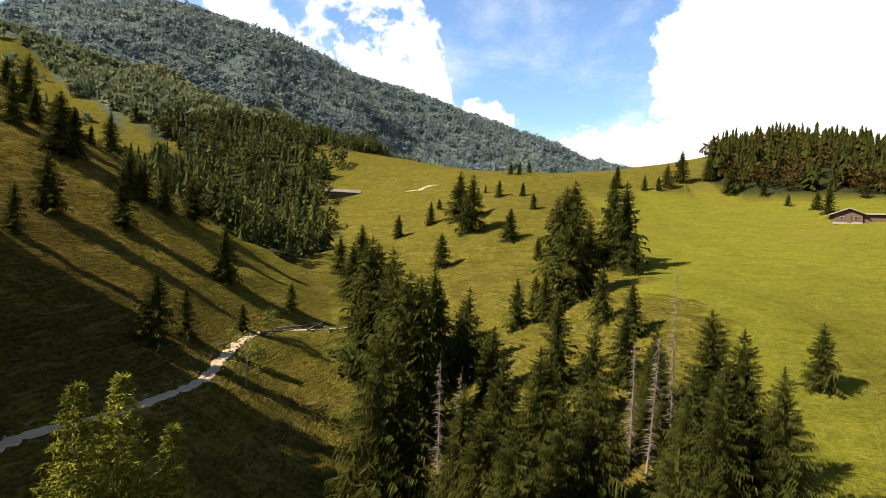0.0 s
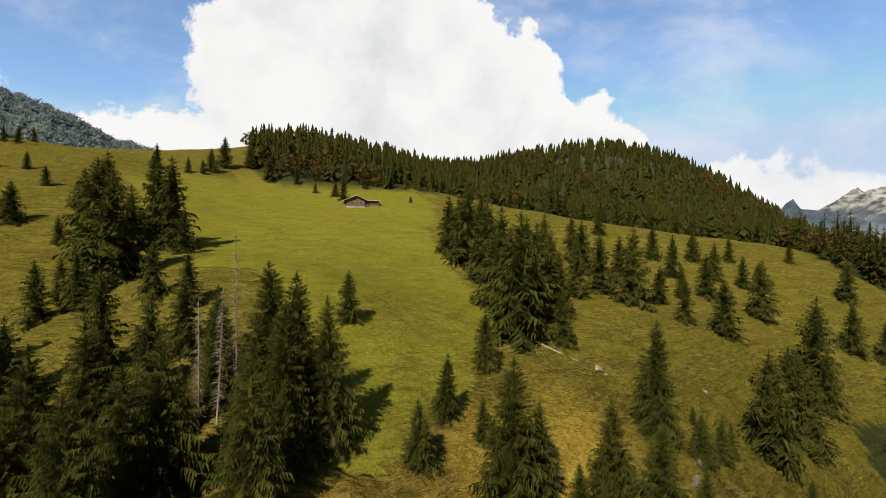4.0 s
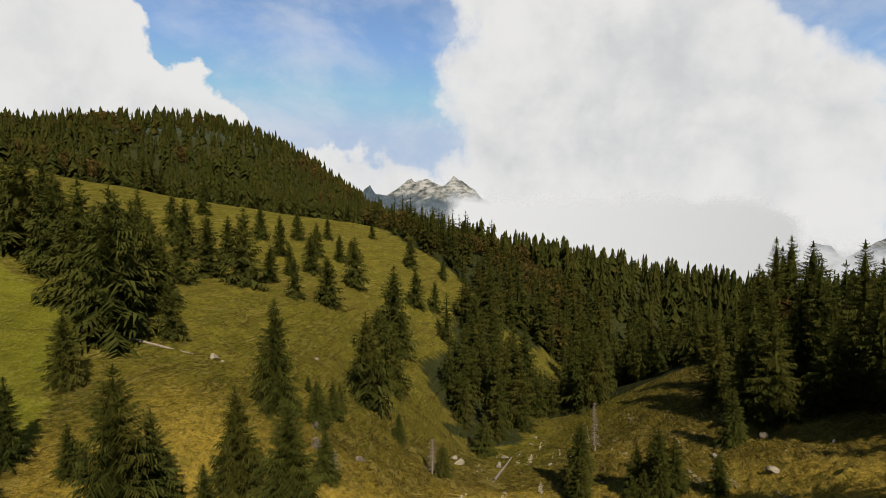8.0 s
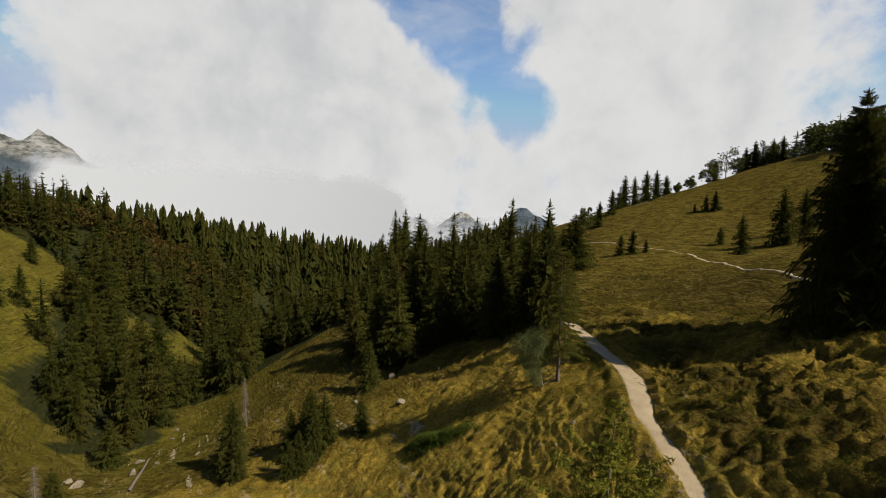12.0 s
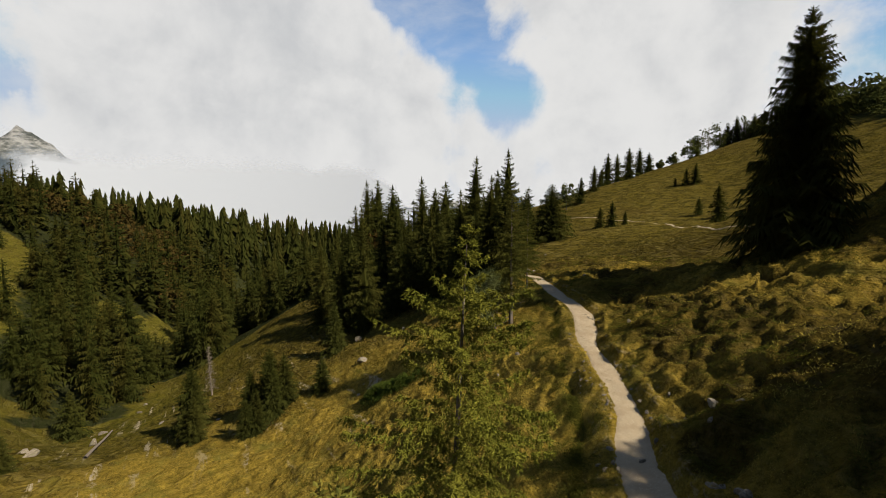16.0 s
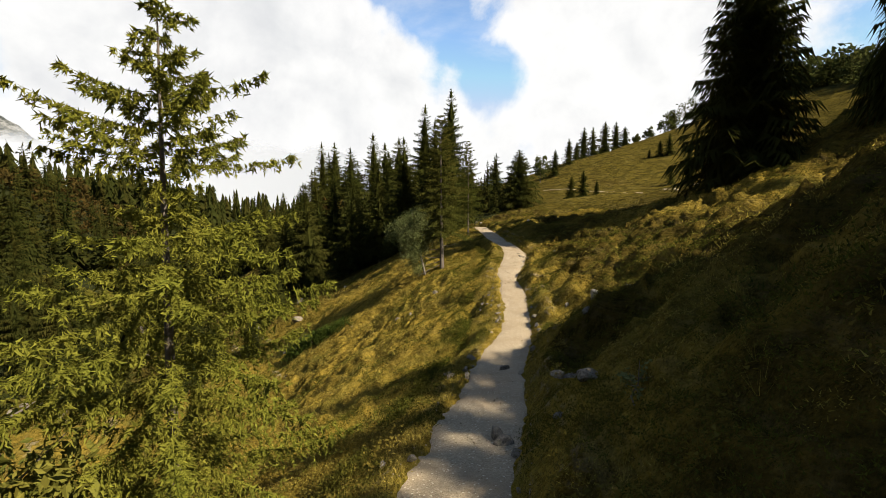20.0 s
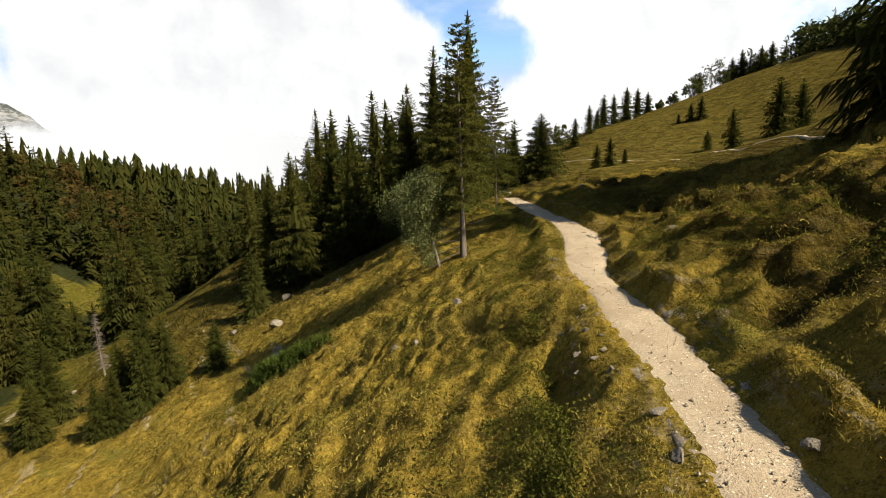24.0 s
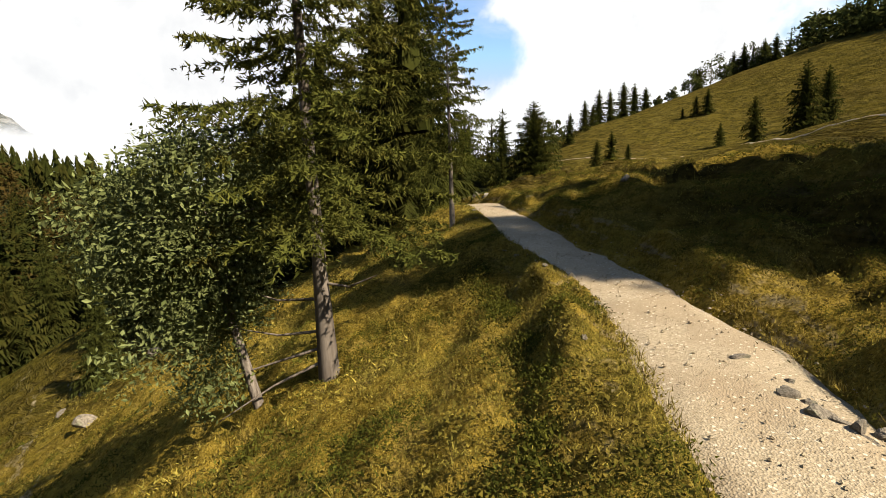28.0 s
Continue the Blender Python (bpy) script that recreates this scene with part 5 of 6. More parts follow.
forest("mountain_forest", "mountain forest on the high valley side, blue-green with painted haze", far_wood[~nearer], tall((~nearer).sum(), 33, 6, 13), CONES, MOUNTAIN, 34)

# ---------------------------------------------------------------- far peaks


def far_mountain(yaw, dist, top, wide, seed, rocky, label):
    """A mountain on the horizon: a ridged cone that widens downwards."""
    n = 64
    u = np.linspace(-1, 1, n)
    gx, gy = np.meshgrid(u * wide * 2.6, u * wide * 1.8)
    r = np.hypot(gx / 1.3, gy) / wide
    ridged = 1 - np.abs(rugged(gx + seed * 911, gy, wide * 0.5, 6, seed))
    s = np.exp(-(r * 1.2) ** 1.3) * (0.78 + 0.26 * ridged)
    s = s / s.max()
    z = top - 1.0 * wide * (1 - s) - 200 * smooth(r, 0.8, 1.8)
    high = s
    a = radians(yaw)
    cx, cy = -math.sin(a) * dist, math.cos(a) * dist
    x = cx + gx * math.cos(a) - gy * math.sin(a)
    y = cy + gx * math.sin(a) + gy * math.cos(a)
    idx = np.arange(n * n).reshape(n, n)
    faces = np.stack([idx[:-1, :-1], idx[:-1, 1:], idx[1:, 1:], idx[1:, :-1]], -1).reshape(-1, 4)
    rock = smooth(s + 0.3 * (ridged - 0.5), rocky, rocky + 0.15).ravel()
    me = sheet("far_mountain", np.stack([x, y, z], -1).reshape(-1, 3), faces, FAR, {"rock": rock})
    tagged(new("far_mountain", me), label, "mountain", kind="structure")


far_mountain(-77.6, 2700, 278, 270, 3, 0.48, "bare pale limestone peak above dark woods")
far_mountain(-74.4, 2820, 276, 220, 5, 0.48, "second bare limestone peak beside the first")
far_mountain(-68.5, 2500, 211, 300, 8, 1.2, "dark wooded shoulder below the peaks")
far_mountain(-109.4, 3300, -63, 330, 11, 2, "far wooded dome painted haze blue-grey")
far_mountain(-114.2, 3500, -92, 420, 13, 2, "far wooded ridge painted haze blue-grey")
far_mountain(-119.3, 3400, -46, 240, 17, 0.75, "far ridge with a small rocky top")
far_mountain(-126.2, 2600, -9, 420, 19, 2, "far wooded ridge painted haze blue beyond the spur")
far_mountain(-2.0, 2300, 390, 420, 23, 2, "far wooded ridge painted haze blue at the valley head")


# ---------------------------------------------------------------- low cloud over the far valley
MIST, t = material("cloud", 1.0, 0.0)
edge_ = t.add("ShaderNodeAttribute", attribute_name="body").outputs["Fac"]
rag = t.noise(t.vec("MULTIPLY", t.place, (1.0, 1.0, 1.5)).outputs[0], 0.0046, 8, 0.6, 0.3)
alpha = t.ramp(t.math("ADD", edge_, t.math("MULTIPLY", t.math("SUBTRACT", rag, 0.5), 2.2)), 0.15, 1.1)
t.bsdf.inputs["Base Color"].default_value = (0.222, 0.236, 0.262, 1)
clear = t.add("ShaderNodeBsdfTransparent")
t.nt.links.new(t.add("ShaderNodeMixShader", {0: alpha, 1: clear.outputs[0], 2: t.bsdf.outputs[0]}).outputs[0], t.out.inputs[0])


def cloud_bank(yaw0, yaw1, dist, bottom, top0, top1, body, label):
    """A bank of low cloud: a bulging curtain of ragged mist, thinning out to all its edges."""
    n, m_ = 60, 24
    u, v = np.meshgrid(np.linspace(0, 1, n), np.linspace(0, 1, m_))
    a = np.radians(yaw0 + (yaw1 - yaw0) * u)
    z = bottom + (top0 + (top1 - top0) * u - bottom) * v
    d_ = dist + 260 * v
    idx = np.arange(n * m_).reshape(m_, n)
    faces = np.stack([idx[:-1, :-1], idx[:-1, 1:], idx[1:, 1:], idx[1:, :-1]], -1).reshape(-1, 4)
    inner = body * smooth(1 - v, 0.0, 0.5) * smooth(u, 0, 0.12) * smooth(1 - u, 0, 0.12)
    me = sheet("cloud_bank", np.stack([-np.sin(a) * d_, np.cos(a) * d_, z], -1).reshape(-1, 3), faces, MIST, {"body": inner.ravel()})
    tagged(new("cloud_bank", me), label, "cloud", kind="structure")


cloud_bank(-76, -114, 2050, -330, 235, 150, 2.9, "bank of low white cloud hanging over the far valley")
cloud_bank(-104, -132, 2150, -330, 40, -40, 0.85, "thin torn mist before the far ridges")
cloud_bank(-62, -84, 2150, -200, 150, 175, 0.55, "thin torn mist along the wooded shoulder")

# ---------------------------------------------------------------- buildings


def box(verts, faces, x0, x1, y0, y1, z0, z1):
    n = len(verts)
    verts += [(x, y, z) for z in (z0, z1) for x, y in ((x0, y0), (x1, y0), (x1, y1), (x0, y1))]
    faces += [tuple(n + i for i in q) for q in ((0, 3, 2, 1), (4, 5, 6, 7), (0, 1, 5, 4), (1, 2, 6, 5), (2, 3, 7, 6), (3, 0, 4, 7))]


def block(name, parent, mat, *boxes, label=""):
    verts, faces = [], []
    for b in boxes:
        box(verts, faces, *b)
    return part(name, sheet(name, verts, faces, mat, shade=False), parent, label)


def slope_roof(parent, x0, x1, y0, y1, z0, z1, thick=0.18):
    """One roof pitch that rises from y0 to y1, with laid courses of shingles."""
    courses = 9
    roof = None
    for k in range(courses):
        a, b = k / courses, (k + 1.25) / courses
        ya, yb = y0 + (y1 - y0) * a, y0 + (y1 - y0) * min(b, 1.0)
        za, zb = z0 + (z1 - z0) * a, z0 + (z1 - z0) * min(b, 1.0)
        verts = [(x0, ya, za), (x1, ya, za), (x1, yb, zb), (x0, yb, zb), (x0, ya, za + thick), (x1, ya, za + thick), (x1, yb, zb + 0.06), (x0, yb, zb + 0.06)]
        faces = [(0, 3, 2, 1), (4, 5, 6, 7), (0, 1, 5, 4), (1, 2, 6, 5), (2, 3, 7, 6), (3, 0, 4, 7)]
        if roof is None:
            roof = part("roof", sheet("roof", verts, faces, SHINGLE, shade=False), parent, "weathered grey shingle roof")
        else:
            part("shingle_course", sheet("shingle_course", verts, faces, SHINGLE, shade=False), roof)
    return roof


def window_in(parent, x, y, z, wide, tall_, along):
    """A small window on a wall that faces -y (along 'x') or -x (along 'y')."""
    if along == "x":
        w_ = block("window", parent, SHINGLE, (x - wide / 2 - 0.08, x + wide / 2 + 0.08, y - 0.09, y + 0.02, z - 0.08, z + tall_ + 0.08))
        block("pane", w_, GLASS, (x - wide / 2, x + wide / 2, y - 0.10, y - 0.05, z, z + tall_))
    else:
        w_ = block("window", parent, SHINGLE, (x - 0.09, x + 0.02, y - wide / 2 - 0.08, y + wide / 2 + 0.08, z - 0.08, z + tall_ + 0.08))
        block("pane", w_, GLASS, (x - 0.10, x - 0.05, y - wide / 2, y + wide / 2, z, z + tall_))


def alpine_hut(x, y, turn):
    """Gabled hut: whitewashed ground floor, dark boarded gable and a boarded lean-to."""
    ob = empty("alpine_hut", pose(x, y, ground_at(x, y) - 0.3, 0, 0, turn))
    walls = block("stone_wall", ob, PLASTER, (-3.2, 3.0, -3.0, 3.0, -0.8, -0.1), label="whitewashed masonry footing")
    for k in range(13):
        x0 = -3.2 + k * 6.2 / 13
        top = 3.5 - abs(x0 + 0.24 + 0.1) * 0.42
        block("gable_board", ob, BOARDS, (x0 + 0.01, x0 + 6.2 / 13 - 0.01, -2.98, 2.98, -0.1, top))
    shed = block("shed_wall", ob, BOARDS, (3.0, 8.2, -2.4, 2.8, -0.8, 2.1), label="dark weathered board wall of the lean-to")
    for k in range(14):
        x0 = 3.0 + k * 5.2 / 14
        block("board", shed, BOARDS, (x0 + 0.02, x0 + 5.2 / 14 - 0.02, -2.45, -2.40, -0.8, 2.1))
    for sign in (-1, 1):
        verts = [(-0.1, -3.7, 3.55), (-0.1, 3.7, 3.55), (sign * 4.0 - 0.1, 3.7, 1.85), (sign * 4.0 - 0.1, -3.7, 1.85)]
        verts += [(a, b, c + 0.2) for a, b, c in verts]
        faces = [(0, 1, 2, 3), (7, 6, 5, 4), (0, 4, 5, 1), (1, 5, 6, 2), (2, 6, 7, 3), (3, 7, 4, 0)]
        part("roof", sheet("roof", verts, faces, SHINGLE, shade=False), ob, "sun-bleached shingle roof pitch")
    slope_roof(ob, 3.0, 8.8, -3.1, 3.2, 2.0, 2.75)
    window_in(ob, -1.6, -3.0, 0.5, 0.7, 0.8, "x")
    window_in(ob, 1.5, -3.0, 0.5, 0.7, 0.8, "x")
    door = block("door", ob, BOARDS, (-0.5, 0.5, -3.07, -2.98, -0.2, 1.65), label="dark plank door")
    block("handle", door, GLASS, (0.34, 0.42, -3.11, -3.07, 0.75, 0.82))
    block("chimney", ob, LIME, (0.9, 1.4, 0.6, 1.1, 2.6, 4.2), label="short stone chimney")
    tagged(ob, "small dark boarded alpine hut on a whitewashed footing", "hut")


def long_barn(x, y, turn):
    ob = empty("long_barn", pose(x, y, ground_at(x, y) - 0.4, 0, 0, turn))
    wall = block("wall", ob, BOARDS, (-8.6, 8.6, -2.6, 2.6, -1.0, 2.3), label="dark boarded barn wall")
    for k in range(30):
        x0 = -8.6 + k * 17.2 / 30
        block("board", wall, BOARDS, (x0 + 0.03, x0 + 17.2 / 30 - 0.03, -2.66, -2.60, -0.6, 2.3))
    slope_roof(ob, -9.2, 9.2, -3.4, 0.0, 2.1, 3.7)
    slope_roof(ob, -9.2, 9.2, 3.4, 0.0, 2.1, 3.7)
    tagged(ob, "long low barn with a pale shingle roof by the wood", "barn")


alpine_hut(71.9, 165.1, -11)
long_barn(-112.7, 222.1, 21)


# ---------------------------------------------------------------- stones, logs and turf


def stone_mesh(seed, flat=0.6, cuts=3):
    """A broken block: a ball planed off by random cuts, then roughened."""
    r = random.Random(seed)
    bm = bmesh.new()
    bmesh.ops.create_icosphere(bm, subdivisions=cuts, radius=1.25)
    planes = [(Vector((r.gauss(0, 1), r.gauss(0, 1), r.gauss(0, 0.8))).normalized(), r.uniform(0.5, 0.85)) for _ in range(11)]
    off = Vector((r.uniform(0, 50), r.uniform(0, 50), r.uniform(0, 50)))
    for v in bm.verts:
        for n, d in planes:
            over = v.co.dot(n) - d
            if over > 0:
                v.co -= n * over
        v.co *= 1 + 0.10 * noise.noise(v.co * 2.2 + off) + 0.05 * noise.noise(v.co * 6.0 + off)
        v.co = Vector((v.co.x, v.co.y * 0.75, max(-0.5, v.co.z) * flat))
    me = bpy.data.meshes.new("rock")
    bm.to_mesh(me)
    bm.free()
    me.materials.append(LIME)
    return me


STONES = [stone_mesh(k, f) for k, f in enumerate((0.5, 0.65, 0.8, 0.45, 0.7))]


def rock(x, y, size, k=0, sink=0.12, turn=0.0, tilt=0.0):
    ob = new("rock", STONES[k % len(STONES)])
    ob.matrix_world = pose(x, y, ground_at(x, y) + size * (0.16 - sink), tilt, 0, turn) @ Matrix.Scale(size, 4)
    return tagged(ob, "pale weathered limestone block lying in the turf", "rock", "limestone blocks")


rock(26.3, -28.9, 0.16, 0, 0.22, 0)
rock(26.6, -29.0, 0.11, 1, 0.22, 47)
rock(26.0, -28.9, 0.088, 2, 0.22, 94)
rock(8.9, -17.3, 0.33, 3, 0.22, 141)
rock(8.6, -18.2, 0.23, 4, 0.22, 188)
rock(11.0, -18.8, 0.2, 5, 0.22, 235)
rock(9.8, -15.0, 0.18, 6, 0.22, 282)
rock(6.1, -12.0, 0.18, 7, 0.22, 329)
rock(5.4, -11.9, 0.16, 8, 0.22, 16)
rock(5.6, -13.6, 0.2, 9, 0.22, 63)
rock(26.8, -19.8, 0.23, 10, 0.22, 110)
rock(25.4, -20.0, 0.16, 11, 0.22, 157)
rock(26.0, -22.0, 0.2, 12, 0.22, 204)
rock(27.3, -29.5, 0.11, 13, 0.22, 251)
rock(60.6, 37.7, 0.59, 14, 0.22, 298)
rock(55.4, 35.1, 0.33, 15, 0.22, 345)
rock(54.1, 43.2, 0.59, 16, 0.22, 32)
rock(68.3, 36.1, 0.39, 17, 0.22, 79)
rock(60.3, 37.0, 0.59, 18, 0.22, 126)
rock(61.0, 37.6, 0.52, 19, 0.22, 173)
rock(54.4, 43.5, 0.52, 20, 0.22, 220)
rock(77.4, 8.2, 0.65, 21, 0.22, 267)
rock(70.5, 15.1, 0.52, 22, 0.22, 314)
rock(61.9, -17.4, 0.52, 23, 0.22, 1)
rock(52.5, -20.0, 0.59, 24, 0.22, 48)
rock(90.5, 4.1, 0.45, 25, 0.22, 95)
rock(55.1, -26.2, 0.33, 26, 0.22, 142)
rock(72.1, 8.7, 0.72, 27, 0.22, 189)
rock(86.9, 4.6, 0.52, 28, 0.22, 236)
rock(67.6, 14.0, 0.78, 29, 0.22, 283)
rock(44.9, -16.9, 0.39, 30, 0.22, 330)
rock(63.8, -18.3, 0.45, 31, 0.22, 17)
rock(62.9, -22.9, 0.52, 32, 0.22, 64)
rock(61.5, -5.0, 0.33, 33, 0.22, 111)
rock(54.0, 42.7, 0.65, 34, 0.22, 158)
rock(54.2, 41.9, 0.45, 35, 0.22, 205)
rock(-90.2, 234.4, 0.59, 36, 0.22, 252)
rock(75.6, -1.7, 0.39, 37, 0.22, 299)
rock(72.7, 1.3, 0.52, 38, 0.22, 346)
rock(65.0, -19.4, 0.33, 39, 0.22, 33)
rock(46.2, -38.7, 0.33, 40, 0.22, 80)
rock(45.0, -38.5, 0.26, 41, 0.22, 127)
rock(85.1, -73.8, 0.33, 42, 0.22, 174)
rock(86.3, -72.5, 0.26, 43, 0.22, 221)
rock(35.1, -36.8, 0.23, 44, 0.22, 268)
rock(22.4, -28.7, 0.2, 45, 0.22, 315)
rock(21.3, -27.7, 0.18, 46, 0.22, 2)
rock(21.2, -27.3, 0.14, 47, 0.22, 49)
rock(8.27, -17.07, 0.24, 3, 0.42, 0, 14)
rock(8.48, -16.60, 0.18, 4, 0.42, 71, -8)
rock(8.23, -17.65, 0.19, 5, 0.42, 142, 20)
rock(10.64, -18.48, 0.16, 6, 0.42, 213, 5)
rock(12.31, -19.60, 0.13, 7, 0.42, 284, 0)
rock(10.40, -20.16, 0.14, 8, 0.42, 355, 10)
rock(6.50, -14.16, 0.27, 9, 0.42, 66, 6)
rock(6.65, -13.85, 0.19, 10, 0.42, 137, -5)
rock(5.80, -13.73, 0.16, 11, 0.42, 208, 12)
rock(5.89, -12.00, 0.23, 12, 0.62, 279, 4)
rock(6.72, -12.14, 0.15, 13, 0.62, 350, 0)
rock(5.43, -11.97, 0.13, 14, 0.62, 61, 0)
rock(26.46, -29.04, 0.143, 15, 0.62, 132, 8)
rock(26.14, -28.94, 0.116, 16, 0.62, 203, 12)
rock(26.65, -29.09, 0.094, 17, 0.62, 274, -6)
rock(25.94, -28.81, 0.099, 18, 0.62, 345, 5)
rock(25.87, -29.03, 0.094, 19, 0.62, 56, 0)
rock(26.75, -29.36, 0.072, 20, 0.62, 127, 0)
broadleaf(3.8, -12.5, 0.75, PALE_LEAVES, "small pale willow shrub among the heath", leaf=0.05, count=110, spread=0.3, name="willow_shrub", category="shrub", lobes=9, seed=4)


r = random.Random(41)
for i in range(60):
    k = r.randrange(int(len(WAY) * 0.42), int(len(WAY) * 0.80))
    side = Vector((-WAY_T[k, 1], WAY_T[k, 0]))
    off = r.choice((-1, 1, 1)) * (WAY_HALF[k] + r.uniform(-0.05, 0.55))
    rock(WAY[k, 0] + side.x * off, WAY[k, 1] + side.y * off, r.uniform(0.05, 0.15), r.randrange(5), 0.2, r.uniform(0, 360))


for cx, cy, rad in BANKS:
    for _ in range(16):
        a, q = r.uniform(0, math.tau), rad * math.sqrt(r.random())
        if abs(by_trail(np.array([cx + math.cos(a) * q]), np.array([cy + math.sin(a) * q]))[0][0]) < 0.85:
            continue
        rock(cx + math.cos(a) * q, cy + math.sin(a) * q, r.uniform(0.04, 0.11), r.randrange(5), 0.2, r.uniform(0, 360))


def fallen_log(x0, y0, x1, y1, radius):
    z0, z1 = ground_at(x0, y0) + radius * 0.8, ground_at(x1, y1) + radius * 0.8
    pts = [(x0 + (x1 - x0) * s - x0, y0 + (y1 - y0) * s - y0, z0 + (z1 - z0) * s - z0 + 0.05 * math.sin(7 * s)) for s in np.linspace(0, 1, 6)]
    ob = new("fallen_log", joined_tubes("fallen_log", [tube(pts, [radius * (1 - 0.5 * s) for s in np.linspace(0, 1, 6)], 8)], DEAD))
    ob.location = (x0, y0, z0)
    tagged(ob, "bleached fallen log lying across the slope", "log", "fallen logs")


fallen_log(-45.0, 65.2, -43.7, 72.1, 0.2)
fallen_log(-45.6, 70.2, -44.0, 79.8, 0.2)
fallen_log(-42.7, 74.9, -44.0, 82.8, 0.16)
fallen_log(48.9, 58.5, 49.5, 54.3, 0.12)
fallen_log(50.1, 52.0, 53.4, 42.8, 0.18)
fallen_log(63.5, 8.4, 77.0, 7.3, 0.2)


# bare roots and low dead branches at the foot of the bend's spruce
foot = empty("dead_branches", pose(33.1, -26.6, ground_at(33.1, -26.6), 0, 0, 0))
for k, (dx, dy, dz, z) in enumerate(((0.9, 1.5, 0.1, 0.9), (0.8, 1.7, -0.5, 0.6), (1.0, 1.4, 0.25, 1.5), (0.5, 1.9, -0.9, 0.35), (-0.9, -0.7, 0.2, 1.8))):
    part("branch", joined_tubes("branch", [tube([(0, 0, z), (dx * 0.5, dy * 0.5, z + dz * 0.3 - 0.1), (dx, dy, z + dz)], (0.035, 0.022, 0.008), 5)], DEAD), foot)
tagged(foot, "bare dead lower branches at the foot of a spruce", "branches")

# loose gravel
rs = np.random.RandomState(77)
oct_ = np.array([(1, 0, 0), (0, 1, 0), (-1, 0, 0), (0, -1, 0), (0, 0, 0.8), (0, 0, -0.6)], float)
oct_f = np.array([(0, 1, 4), (1, 2, 4), (2, 3, 4), (3, 0, 4), (1, 0, 5), (2, 1, 5), (3, 2, 5), (0, 3, 5)])
way_fine = curve_through(TRAIL[10:23], 0.05)
tf = np.gradient(way_fine, axis=0)
tf /= np.linalg.norm(tf, axis=1)[:, None]
n = 8000
k = rs.randint(0, len(way_fine), n)
off = np.clip(rs.normal(0, 0.5, n), -0.92, 0.92)
gx, gy = way_fine[k, 0] - tf[k, 1] * off, way_fine[k, 1] + tf[k, 0] * off
gz = land(gx, gy)[0] + 0.012
size = rs.gamma(1.6, 0.0045, n) + 0.005
turn = rs.uniform(0, math.tau, n)
v = oct_[None] * (rs.uniform(0.65, 1.25, (n, 6, 1))) * size[:, None, None]
vx = v[..., 0] * np.cos(turn)[:, None] - v[..., 1] * np.sin(turn)[:, None]
vy = v[..., 0] * np.sin(turn)[:, None] + v[..., 1] * np.cos(turn)[:, None]
verts = np.stack([vx + gx[:, None], vy + gy[:, None], v[..., 2] + gz[:, None]], -1).reshape(-1, 3)
faces = (oct_f[None] + (np.arange(n) * 6)[:, None, None]).reshape(-1, 3)
tagged(new("loose_gravel", sheet("loose_gravel", verts, faces, GRAVEL, shade=False)), "loose pale stones strewn over the trail", "gravel", kind="stuff")


def tufts(name, label, places, blades, lo, hi, lean, thick, mat, seed, category="grass"):
    """Tufts of single thin blades."""
    q = np.random.RandomState(seed)
    m = len(places)
    z = land(places[:, 0], places[:, 1])[0]
    base = np.repeat(np.column_stack([places, z]), blades, axis=0)
    a = q.uniform(0, math.tau, m * blades)
    n_ = q.uniform(lo, hi, m * blades) * np.repeat(q.uniform(0.6, 1.2, m), blades)
    out = np.column_stack([np.cos(a), np.sin(a)])
    l_ = q.uniform(0.15, lean, m * blades)
    root = base + np.column_stack([out * (0.05 * q.random_sample(m * blades))[:, None], np.full(m * blades, -0.02)])
    tip = root + np.column_stack([out * (n_ * l_)[:, None], n_ * np.sqrt(np.clip(1 - l_ ** 2, 0.1, 1))])
    side = np.column_stack([-out[:, 1], out[:, 0], np.zeros(m * blades)]) * thick * q.uniform(0.6, 1.3, m * blades)[:, None]
    tri = np.stack([root - side, root + side, tip], 1)
    tagged(new(name, soup(name, tri, mat)), label, category, kind="stuff")


def along_trail(n_, first, last, spread, seed, lo=0.0):
    q = np.random.RandomState(seed)
    way = curve_through(TRAIL[first:last], 0.05)
    t_ = np.gradient(way, axis=0)
    t_ /= np.linalg.norm(t_, axis=1)[:, None]
    k_ = q.randint(0, len(way), n_)
    o_ = (0.75 + lo + np.abs(q.normal(0, spread, n_))) * np.where(q.random_sample(n_) < 0.55, 1, -1)
    p = np.column_stack([way[k_, 0] - t_[k_, 1] * o_, way[k_, 1] + t_[k_, 0] * o_])
    return p[np.abs(by_trail(p[:, 0], p[:, 1])[0]) > 0.80]


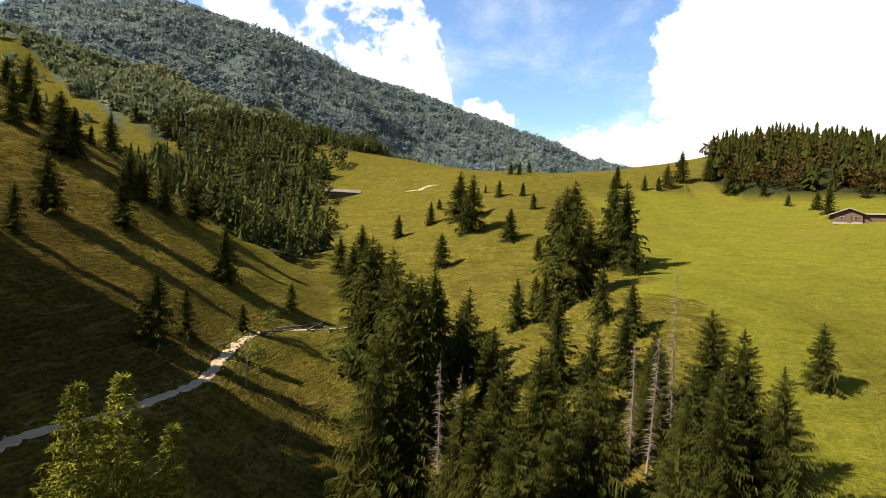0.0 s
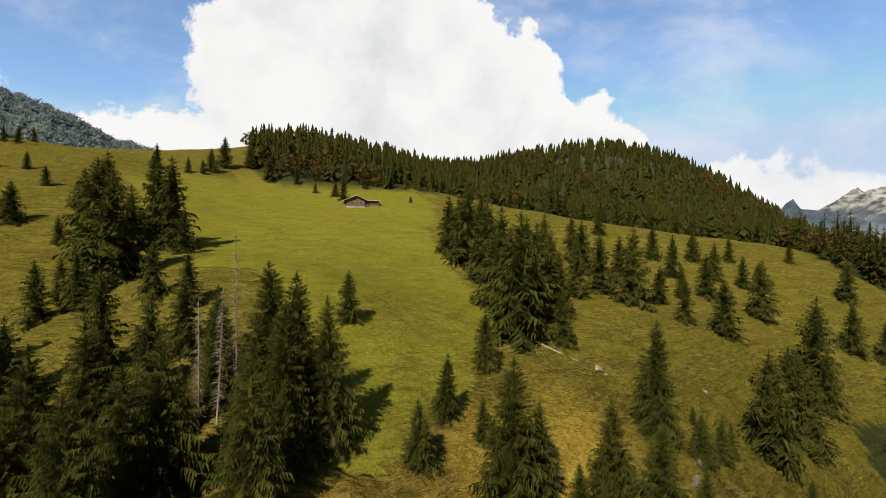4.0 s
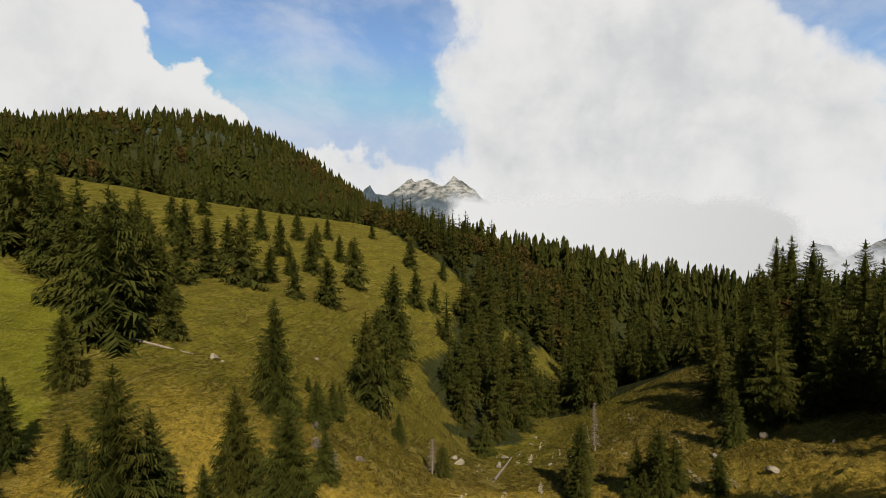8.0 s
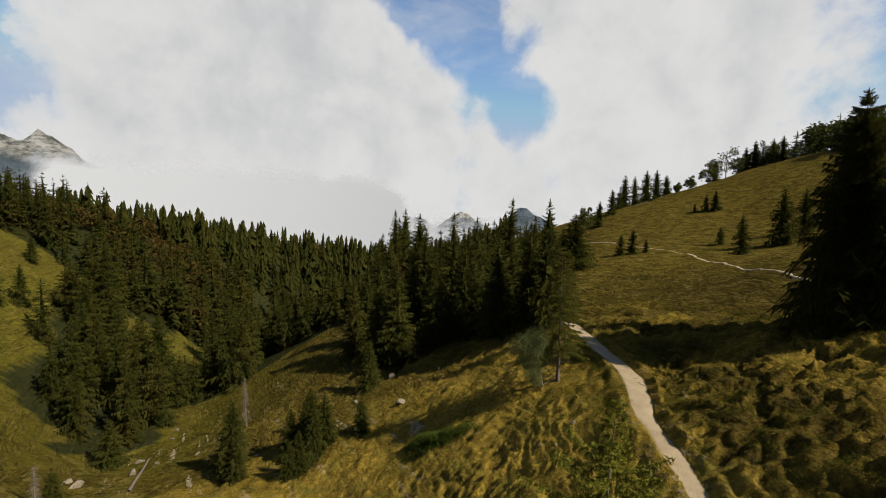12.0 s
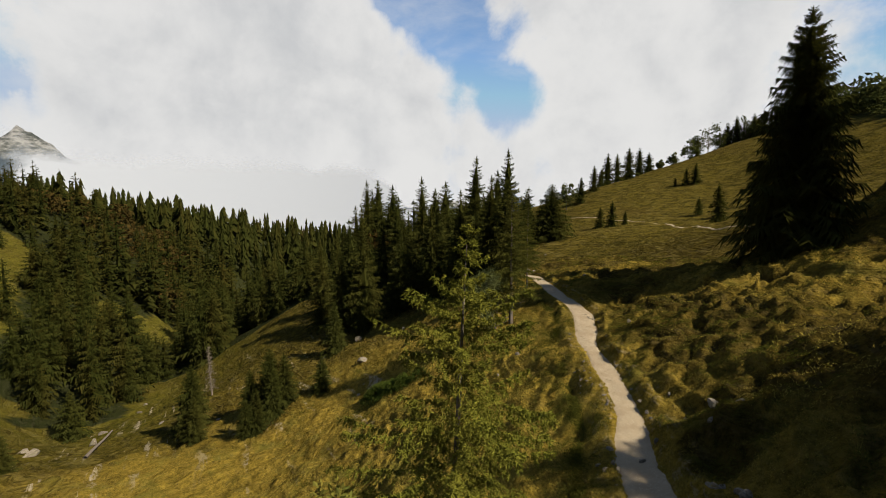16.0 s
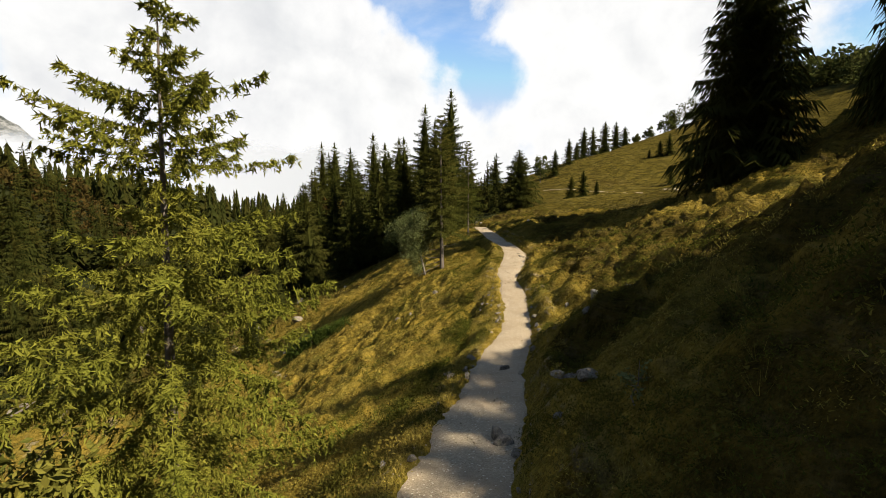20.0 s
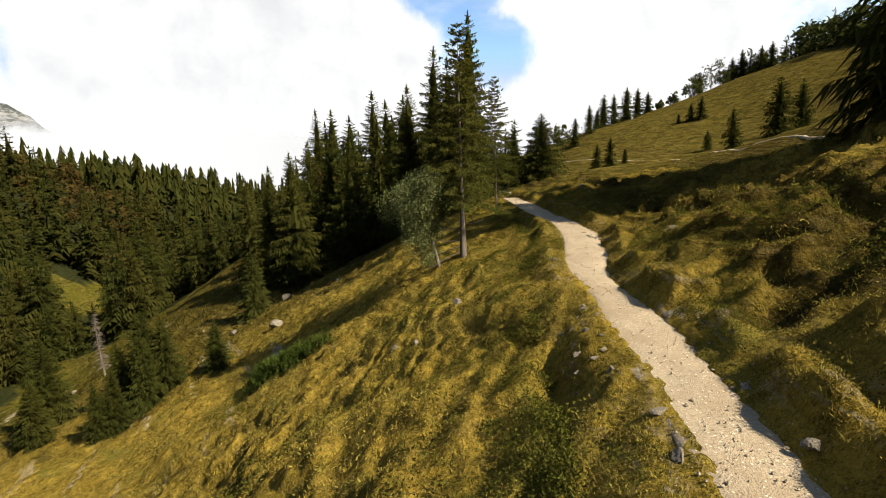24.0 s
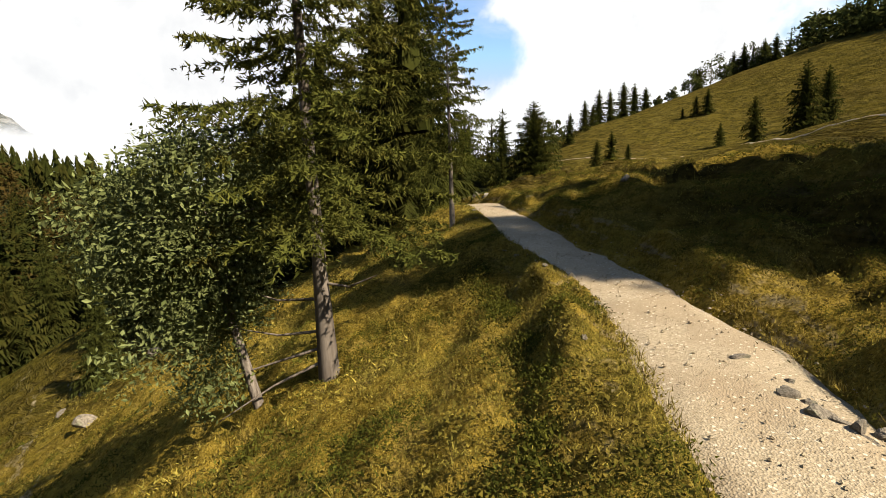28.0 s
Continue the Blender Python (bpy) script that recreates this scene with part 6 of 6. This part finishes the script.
def turf_leaves(name, label, places, leaves, wide, high, long_, thick, mat, seed, category="grass"):
    """Matted turf: each place carries a few short leaves that stand and lie every way."""
    q = np.random.RandomState(seed)
    m = len(places)
    z = land(places[:, 0], places[:, 1])[0]
    x = np.repeat(places[:, 0], leaves) + q.normal(0, wide, m * leaves)
    y = np.repeat(places[:, 1], leaves) + q.normal(0, wide, m * leaves)
    root = np.column_stack([x, y, np.repeat(z, leaves) + q.uniform(-0.02, high, m * leaves)])
    v = q.normal(0, 1, (m * leaves, 3))
    v[:, 2] = np.abs(v[:, 2]) * 0.9 + 0.25
    v /= np.linalg.norm(v, axis=1)[:, None]
    w_ = np.cross(v, q.normal(0, 1, (m * leaves, 3)))
    w_ /= np.linalg.norm(w_, axis=1)[:, None] + 1e-9
    l_ = long_ * q.uniform(0.5, 1.5, (m * leaves, 1)) * np.repeat(q.uniform(0.7, 1.25, m), leaves)[:, None]
    tri = np.stack([root - w_ * thick, root + w_ * thick, root + v * l_], 1)
    tagged(new(name, soup(name, tri, mat)), label, category, kind="stuff")


# near turf on both sides, thinning out away from the trail
near = along_trail(190000, 11, 23, 3.0, 5)
for cx, cy, rad in BANKS:
    near = near[np.hypot(near[:, 0] - cx, near[:, 1] - cy) + 0.5 * rugged(near[:, 0], near[:, 1], 0.8, 2, 133) > rad]
clumpy = rugged(near[:, 0], near[:, 1], 1.1, 3, 19)
up_side = by_trail(near[:, 0], near[:, 1])[0] > 0
green_ = clumpy + 0.25 * up_side > 0.28
turf_leaves("meadow_turf", "short matted olive and straw-coloured pasture turf", near[~green_], 3, 0.05, 0.03, 0.046, 0.006, GRASS, 6)
turf_leaves("low_herbs", "dark low herbs and bilberry in the turf", near[green_], 4, 0.06, 0.06, 0.038, 0.009, HERBS, 16, "herbs")
edge = along_trail(5200, 11, 23, 0.30, 25, -0.02)
tufts("trail_edge_grass", "longer grass hanging over the edge of the trail", edge, 7, 0.05, 0.16, 0.95, 0.005, GRASS, 26)
straw = along_trail(420, 11, 23, 2.4, 35, 0.3)
tufts("bent_grass", "long bleached grass bents", straw, 14, 0.15, 0.45, 0.95, 0.003, GRASS, 36)
gutter_ = along_trail(16000, 11, 21, 0.28, 45, 1.05)
gutter_ = gutter_[(by_trail(gutter_[:, 0], gutter_[:, 1])[0] < 0) & (rugged(gutter_[:, 0], gutter_[:, 1], 1.2, 2, 153) > -0.25)]
turf_leaves("gutter_herbs", "dark leafy bilberry and herbs along the trail's outer rim", gutter_, 6, 0.08, 0.16, 0.055, 0.014, HERBS, 46, "herbs")
# coarser turf and dwarf heath over the slopes further off
rs = np.random.RandomState(57)
spots = np.column_stack([rs.uniform(-6, 66, 190000), rs.uniform(-62, 14, 190000)])
off = by_trail(spots[:, 0], spots[:, 1])[0]
spots = spots[(np.abs(off) > 3.5) & (off < 24) & (off > -26) & (rugged(spots[:, 0], spots[:, 1], 1.6, 3, 97) > -0.15)]
spots = spots[~inside(WOODS[0], spots[:, 0], spots[:, 1])]
heath = rugged(spots[:, 0], spots[:, 1], 3.0, 2, 99) + 0.35 * (by_trail(spots[:, 0], spots[:, 1])[0] > 0) > 0.25
turf_leaves("slope_turf", "tufted dry grass on the rough slopes", spots[~heath], 3, 0.10, 0.05, 0.095, 0.016, GRASS, 58)
turf_leaves("dwarf_heath", "low dark heath and bilberry on the slope", spots[heath], 4, 0.10, 0.08, 0.085, 0.020, HERBS, 59, "heath")


def shrublets(name, label, places, leaves, wide, high, leaf, mat, seed):
    """Low cushions of small leaves."""
    q = np.random.RandomState(seed)
    m = len(places)
    z = land(places[:, 0], places[:, 1])[0]
    size = q.uniform(0.5, 1.25, (m, 1))
    a, rad = q.uniform(0, math.tau, (m, leaves)), np.sqrt(q.random_sample((m, leaves)))
    x = places[:, :1] + np.cos(a) * rad * wide * size
    y = places[:, 1:] + np.sin(a) * rad * wide * size
    z = z[:, None] + high * size * (1 - 0.9 * rad ** 2) * q.uniform(0.5, 1.1, (m, leaves)) - 0.02
    c = np.stack([x, y, z], -1)
    v, w_ = q.normal(0, 1, (2, m, leaves, 3))
    v[..., 2] = np.abs(v[..., 2]) * 0.7
    l_ = leaf * q.uniform(0.6, 1.3, (m, leaves, 1))
    v = v / np.linalg.norm(v, axis=2)[..., None] * l_
    w_ = w_ / np.linalg.norm(w_, axis=2)[..., None] * l_ * 0.5
    tagged(new(name, soup(name, np.stack([c - w_, c + w_, c + v], 2).reshape(-1, 3, 3), mat)), label, "shrubs", kind="stuff")


rs = np.random.RandomState(87)
spots = np.column_stack([rs.uniform(-6, 60, 60000), rs.uniform(-62, 10, 60000)])
off = by_trail(spots[:, 0], spots[:, 1])[0]
thick = rugged(spots[:, 0], spots[:, 1], 2.4, 3, 103)
keep = ((off > 1.3) & (off < 26) & (thick > 0.35)) | ((off < -1.2) & (off > -3.0) & (thick > -0.05)) | ((off < -3) & (off > -22) & (thick > 0.95))
spots, off = spots[keep], off[keep]
spots, off = spots[~inside(WOODS[0], spots[:, 0], spots[:, 1])], off[~inside(WOODS[0], spots[:, 0], spots[:, 1])]
brown = rugged(spots[:, 0], spots[:, 1], 5.0, 2, 107) > 0.25
shrublets("bilberry_cushions", "low olive bilberry cushions on the rough turf", spots[~brown], 28, 0.30, 0.20, 0.045, HERBS, 88)
shrublets("dry_heather_cushions", "low straw and rust coloured heather cushions", spots[brown], 28, 0.30, 0.20, 0.045, HEATH, 89)
